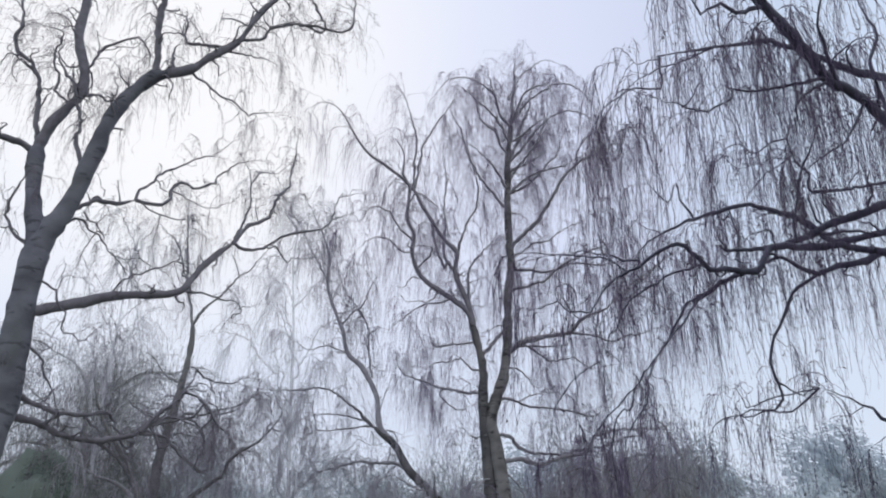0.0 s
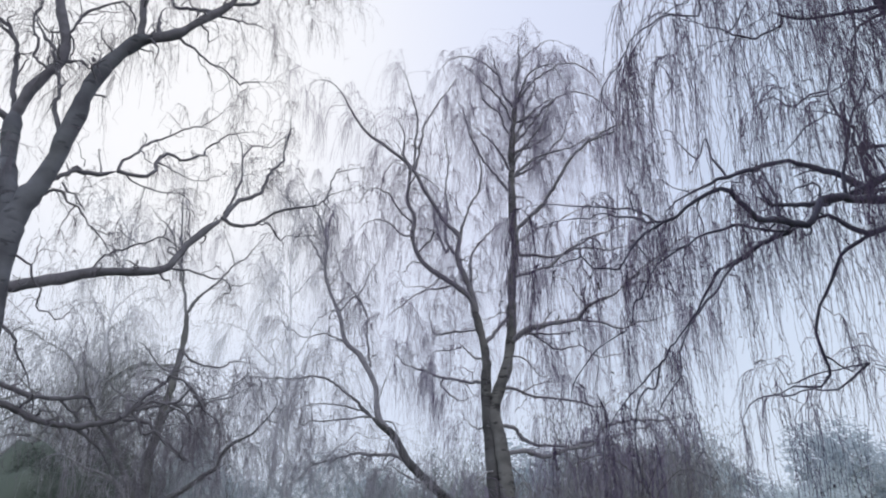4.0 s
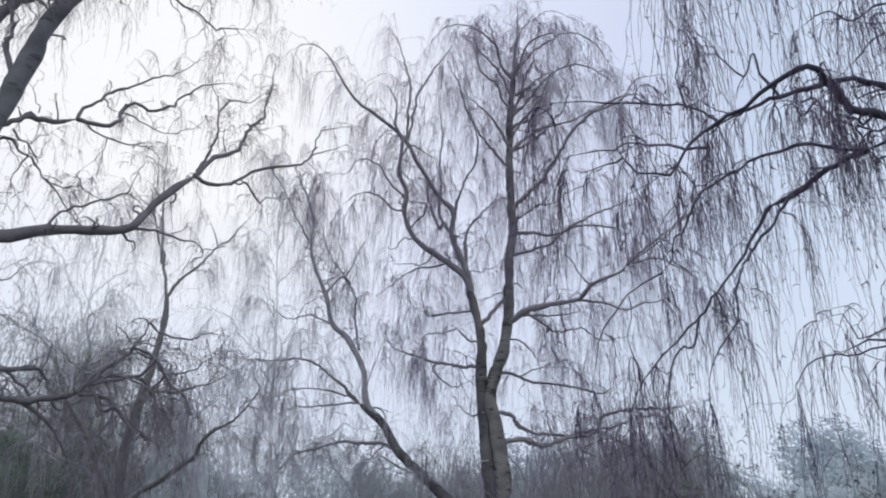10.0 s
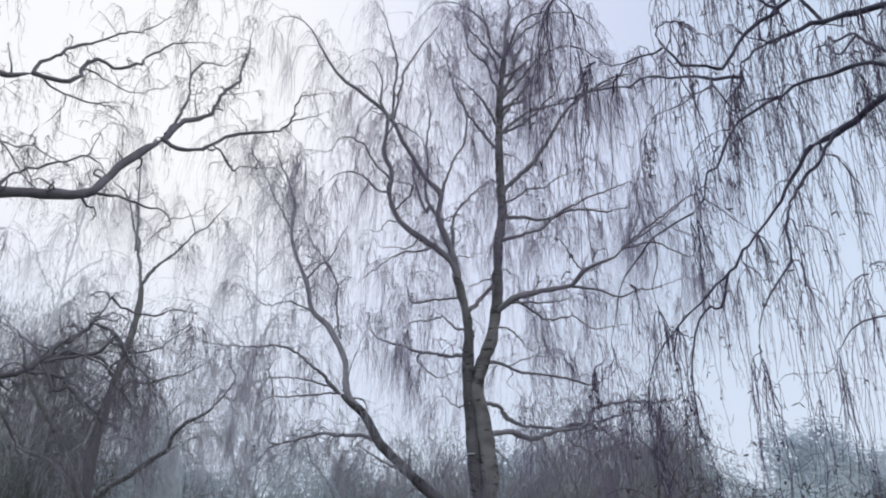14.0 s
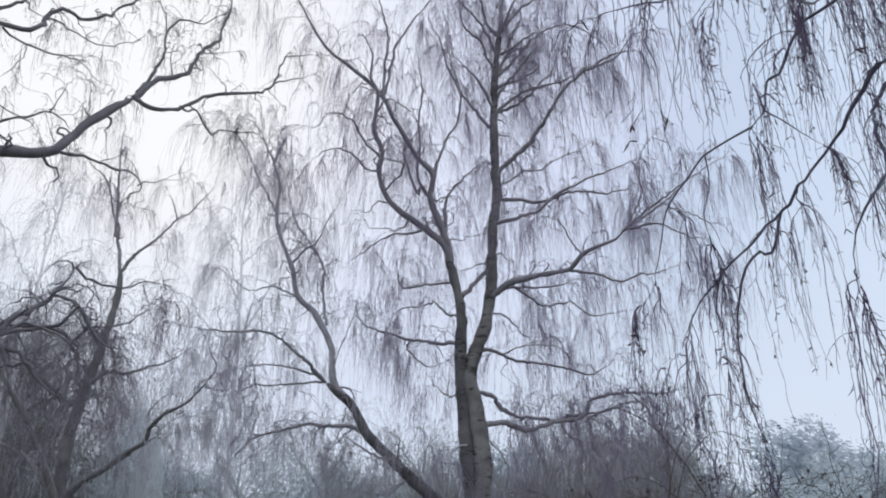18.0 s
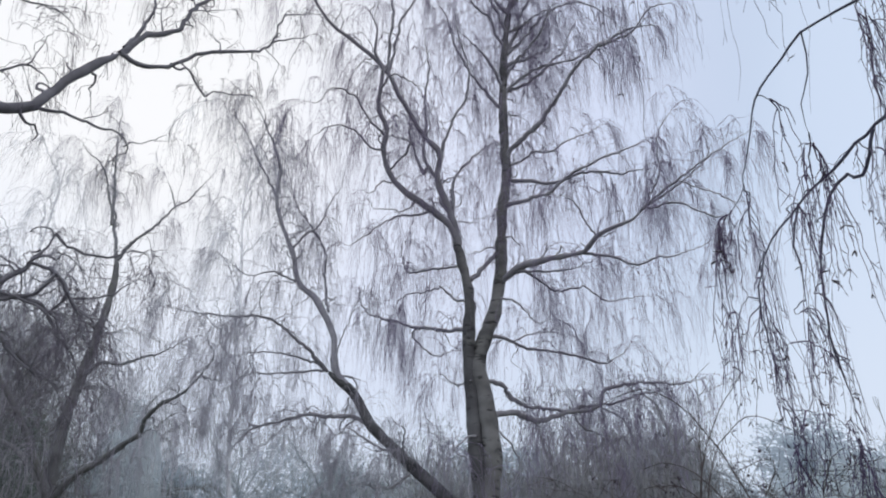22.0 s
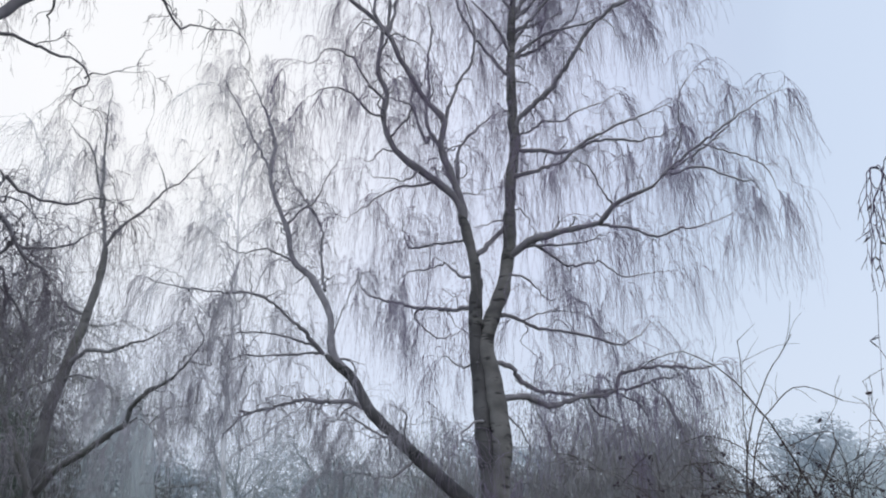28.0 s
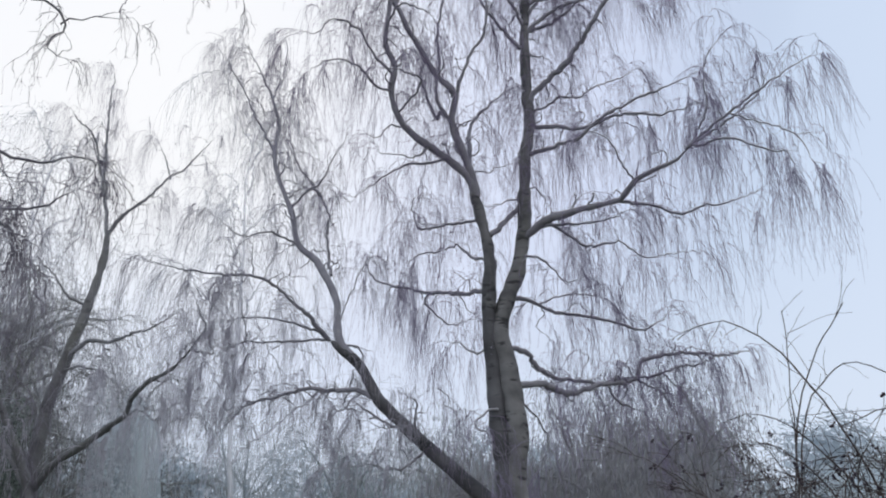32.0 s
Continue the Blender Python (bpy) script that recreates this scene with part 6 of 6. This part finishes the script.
# ---- dark evergreen shrub ----
def leaf_mass(name, base, size, count, seed, mat, label, leaf, tilt=1.0, core=True):
    rng = np.random.RandomState(seed)
    root = tagged(new(name), label=label, category="shrub")
    root.location = base
    t = np.linspace(0, 1, 8)
    v, f = tube_data([(np.stack([0.1 * np.sin(5 * t), 0 * t, t * size[2] * 0.7], axis=1)[None], (0.1 * (1 - 0.7 * t))[None], 7)])
    piece("trunk", v, f, LIMB_DARK, root)
    if core:
        a, b = np.meshgrid(np.linspace(0, 2 * math.pi, 25)[:-1], np.linspace(0.02, math.pi - 0.02, 14))
        ball = np.stack([np.cos(a) * np.sin(b), np.sin(a) * np.sin(b), np.cos(b)], axis=-1).reshape(-1, 3)
        ball *= np.array([1 + 0.45 * noise.noise(Vector(p) * 1.7 + Vector((seed, 0, 0))) for p in ball])[:, None]
        i = np.arange(13)[:, None] * 24 + np.arange(24)[None, :]
        k = np.arange(13)[:, None] * 24 + (np.arange(24)[None, :] + 1) % 24
        piece("inner_crown", ball * np.array(size) * np.array([0.60, 0.60, 0.34]) + np.array([0, 0, size[2] * 0.58]), np.stack([i, k, k + 24, i + 24], axis=-1).reshape(-1, 4), mat, root, kind="stuff")
    lobes = rng.normal(0, 0.38, (26, 3)) * np.array([size[0], size[1], size[2] * 0.35]) + np.array([0, 0, size[2] * 0.6])
    c = lobes[rng.randint(0, len(lobes), count)] + unit(rng.normal(0, 1, (count, 3))) * rng.uniform(0.2, 1, (count, 1)) ** 0.5 * np.array([size[0], size[1], size[2] * 0.6]) * 0.28
    c = c[c[:, 2] > 0.15]
    n = unit(rng.normal(0, tilt, c.shape) + np.array([0, -0.7, 0.7]))
    a = unit(np.cross(n, rng.normal(0, 1, c.shape)))
    b = np.cross(n, a)
    ln = leaf * rng.uniform(0.6, 1.3, (len(c), 1))
    v = np.stack([c - a * ln, c + b * ln * 0.4, c + a * ln, c - b * ln * 0.4 + np.array([0, 0, 0.012])], axis=1).reshape(-1, 3)
    f = np.arange(len(v)).reshape(-1, 4)
    piece("crown", v, f, mat, root, kind="stuff")
    return root


leaf_mass("evergreen_shrub", (-10.3, 21.6, 0), (2.3, 1.5, 5.7), 60000, 4, EVERGREEN, "dark evergreen shrub, dull green tinted with mist haze", 0.04)
# Mist haze is put into the colours of woods and evergreens further back.
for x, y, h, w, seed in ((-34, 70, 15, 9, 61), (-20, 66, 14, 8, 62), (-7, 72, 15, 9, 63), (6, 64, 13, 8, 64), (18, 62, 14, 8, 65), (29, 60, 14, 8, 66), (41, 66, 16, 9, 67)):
    leaf_mass("distant_wood", (x, y, 0), (w, 4.0, h), 14000, seed, MIST_BLUE, "distant clump of trees, tinted almost away with thick mist haze", 0.24, 0.1, False)
leaf_mass("evergreen_tree", (10.4, 24.5, 0), (2.0, 1.6, 5.2), 30000, 5, HAZE_EVERGREEN, "round evergreen, tinted faint blue-green with thick mist haze", 0.045, 0.1)
leaf_mass("evergreen_tree", (13.8, 26.0, 0), (2.8, 1.6, 4.6), 34000, 6, HAZE_EVERGREEN, "low spreading evergreen, tinted faint blue-green with thick mist haze", 0.045, 0.1)
leaf_mass("evergreen_tree", (-7.6, 27.0, 0), (1.5, 1.4, 7.0), 9000, 7, HAZE_EVERGREEN, "narrow evergreen, tinted faint blue-green with thick mist haze", 0.055, 0.25)


# ---- brambles ----
def bramble(base, count, seed, reach, height, label):
    rng = np.random.RandomState(seed)
    root = tagged(new("bramble_bush"), label=label, category="bush", group="brambles")
    root.location = base
    heads = []
    u = np.linspace(0, 1, 22)
    for j in range(count):
        a, peak = rng.uniform(0, 2 * math.pi), height * rng.uniform(0.72, 1.04)
        out, turn = peak * rng.uniform(0.25, 0.75), rng.uniform(0.62, 1.1)
        z = peak * (1 - (1 - u / turn) ** 2)
        x = rng.uniform(-reach, reach) + out * math.cos(a) * u ** 1.5
        y = rng.uniform(-reach, reach) * 0.5 + out * math.sin(a) * u ** 1.5
        P = (np.stack([x, y, z], axis=1) + rng.normal(0, 0.006, (22, 3)))[None]
        P = P[:, :int((P[0, :, 2] > 0.9).nonzero()[0].max()) + 1]
        m = P.shape[1]
        v, f = tube_data([(P, 0.0048 * np.linspace(1, 0.3, m)[None], 5)])
        ob = piece("cane", v, f, CANE, root)
        p1, w1 = pick(P, 8, 0.4, 1.0, rng)
        S = grow(p1, w1 + rng.normal(0, 0.6, p1.shape) + np.array([0, 0, 0.15]), rng.uniform(0.15, 0.6, len(p1)), 6, 0.18, 0.09, rng)
        p2, w2 = pick(S, 3, 0.3, 1.0, rng)
        S2 = grow(p2, w2 + rng.normal(0, 0.6, p2.shape), rng.uniform(0.05, 0.22, len(p2)), 3, 0.2, 0.05, rng)
        v, f = tube_data([(S, 0.0028 * np.linspace(1, 0.5, 6)[None] * np.ones((len(S), 1)), 3), (S2, 0.0019 * np.ones((len(S2), 3)), 3)])
        piece("twig_spray", v, f, CANE, ob, kind="stuff")
        tips = np.concatenate([S[:, -1], S2[:, -1]])
        heads.append(tips[(rng.uniform(0, 1, len(tips)) < 0.10) & (tips[:, 2] > height * 0.5)])
    h = np.repeat(np.concatenate(heads), 3, axis=0)
    h = h + rng.normal(0, 0.009, h.shape)
    k = len(h)
    t = np.linspace(0, 1, 5)
    P = h[:, None, :] + unit(rng.normal(0, 1, (k, 3)))[:, None, :] * (t * 0.024)[None, :, None]
    v, f = tube_data([(P, np.array([0.002, 0.0065, 0.0085, 0.0065, 0.001])[None] * rng.uniform(0.6, 1.3, (k, 1)), 5)])
    piece("seed_head_spray", v, f, CATKIN, root, "shrivelled dark seed heads", "stuff")
    return root


bramble((3.7, 10.0, 0), 80, 31, 1.4, 2.5, "leafless bramble thicket with arching canes and dark seed heads")
bramble((5.2, 11.0, 0), 34, 33, 1.4, 2.55, "leafless bramble thicket with arching canes and dark seed heads")
near_bramble = bramble((2.5, 9.8, 0), 26, 32, 0.6, 2.45, "leafless bramble thicket with arching canes and dark seed heads")


def long_cane(points, d0, d1, seed):
    """A long cane standing out of the thicket, with a few side shoots."""
    rng = np.random.RandomState(seed)
    line = smooth_line(points, 0.08, 0.003, rng)
    r = 0.5 * np.linspace(d0, d1, len(line))
    v, f = tube_data([(line[None], r[None], 6)])
    ob = piece("cane", v, f, CANE, near_bramble)
    p1, w1 = pick(line[None], 12, 0.45, 1.0, rng)
    S = grow(p1, w1 + rng.normal(0, 0.6, p1.shape), rng.uniform(0.1, 0.45, len(p1)), 7, 0.12, 0.06, rng)
    v, f = tube_data([(S, 0.0024 * np.linspace(1, 0.5, 7)[None] * np.ones((len(S), 1)), 3)])
    piece("twig_spray", v, f, CANE, ob, kind="stuff")


long_cane([(-0.66, 0.10, -0.02), (-0.66, 0.10, 0.52), (-0.56, 0.03, 1.43), (-0.46, -0.02, 2.16), (-0.43, -0.05, 2.55), (-0.37, -0.06, 2.81), (-0.24, -0.08, 3.09), (-0.14, -0.09, 3.22), (-0.03, -0.10, 3.37)], 0.021, 0.006, 50)
long_cane([(0.12, 0.10, -0.02), (0.12, 0.10, 0.53), (0.10, -0.02, 1.44), (-0.01, -0.11, 2.16), (-0.26, -0.18, 2.65), (-0.47, -0.22, 2.93), (-0.66, -0.25, 3.09), (-0.86, -0.27, 3.17), (-1.04, -0.29, 3.12), (-1.15, -0.30, 3.04)], 0.025, 0.005, 51)
long_cane([(-0.70, 0.00, -0.02), (-0.70, 0.00, 0.55), (-0.56, 0.04, 1.43), (-0.45, 0.06, 2.17), (-0.38, 0.08, 2.57), (-0.35, 0.09, 2.89), (-0.33, 0.09, 3.18), (-0.33, 0.10, 3.38)], 0.017, 0.005, 52)
long_cane([(-0.10, -0.10, -0.02), (-0.10, -0.10, 0.57), (-0.07, -0.18, 1.44), (-0.18, -0.23, 2.14), (-0.46, -0.26, 2.47), (-0.64, -0.28, 2.59), (-0.80, -0.29, 2.62), (-0.94, -0.30, 2.57)], 0.021, 0.005, 53)
long_cane([(-0.67, 0.10, -0.02), (-0.67, 0.10, 0.52), (-0.48, 0.21, 1.43), (-0.32, 0.28, 2.20), (-0.18, 0.33, 2.77), (-0.05, 0.35, 2.96), (0.14, 0.37, 3.12), (0.33, 0.38, 3.11), (0.52, 0.40, 3.04)], 0.018, 0.007, 54)
long_cane([(-0.26, -0.20, -0.02), (-0.26, -0.20, 0.59), (-0.22, -0.28, 1.44), (-0.20, -0.34, 2.13), (-0.01, -0.37, 2.55), (-0.06, -0.38, 2.63), (-0.20, -0.39, 2.59), (-0.34, -0.40, 2.54)], 0.017, 0.006, 55)
long_cane([(-0.34, 0.00, -0.02), (-0.34, 0.00, 0.55), (-0.27, -0.08, 1.44), (-0.29, -0.14, 2.15), (-0.58, -0.17, 2.46), (-0.75, -0.18, 2.48), (-0.88, -0.19, 2.46), (-1.00, -0.20, 2.35)], 0.018, 0.005, 56)
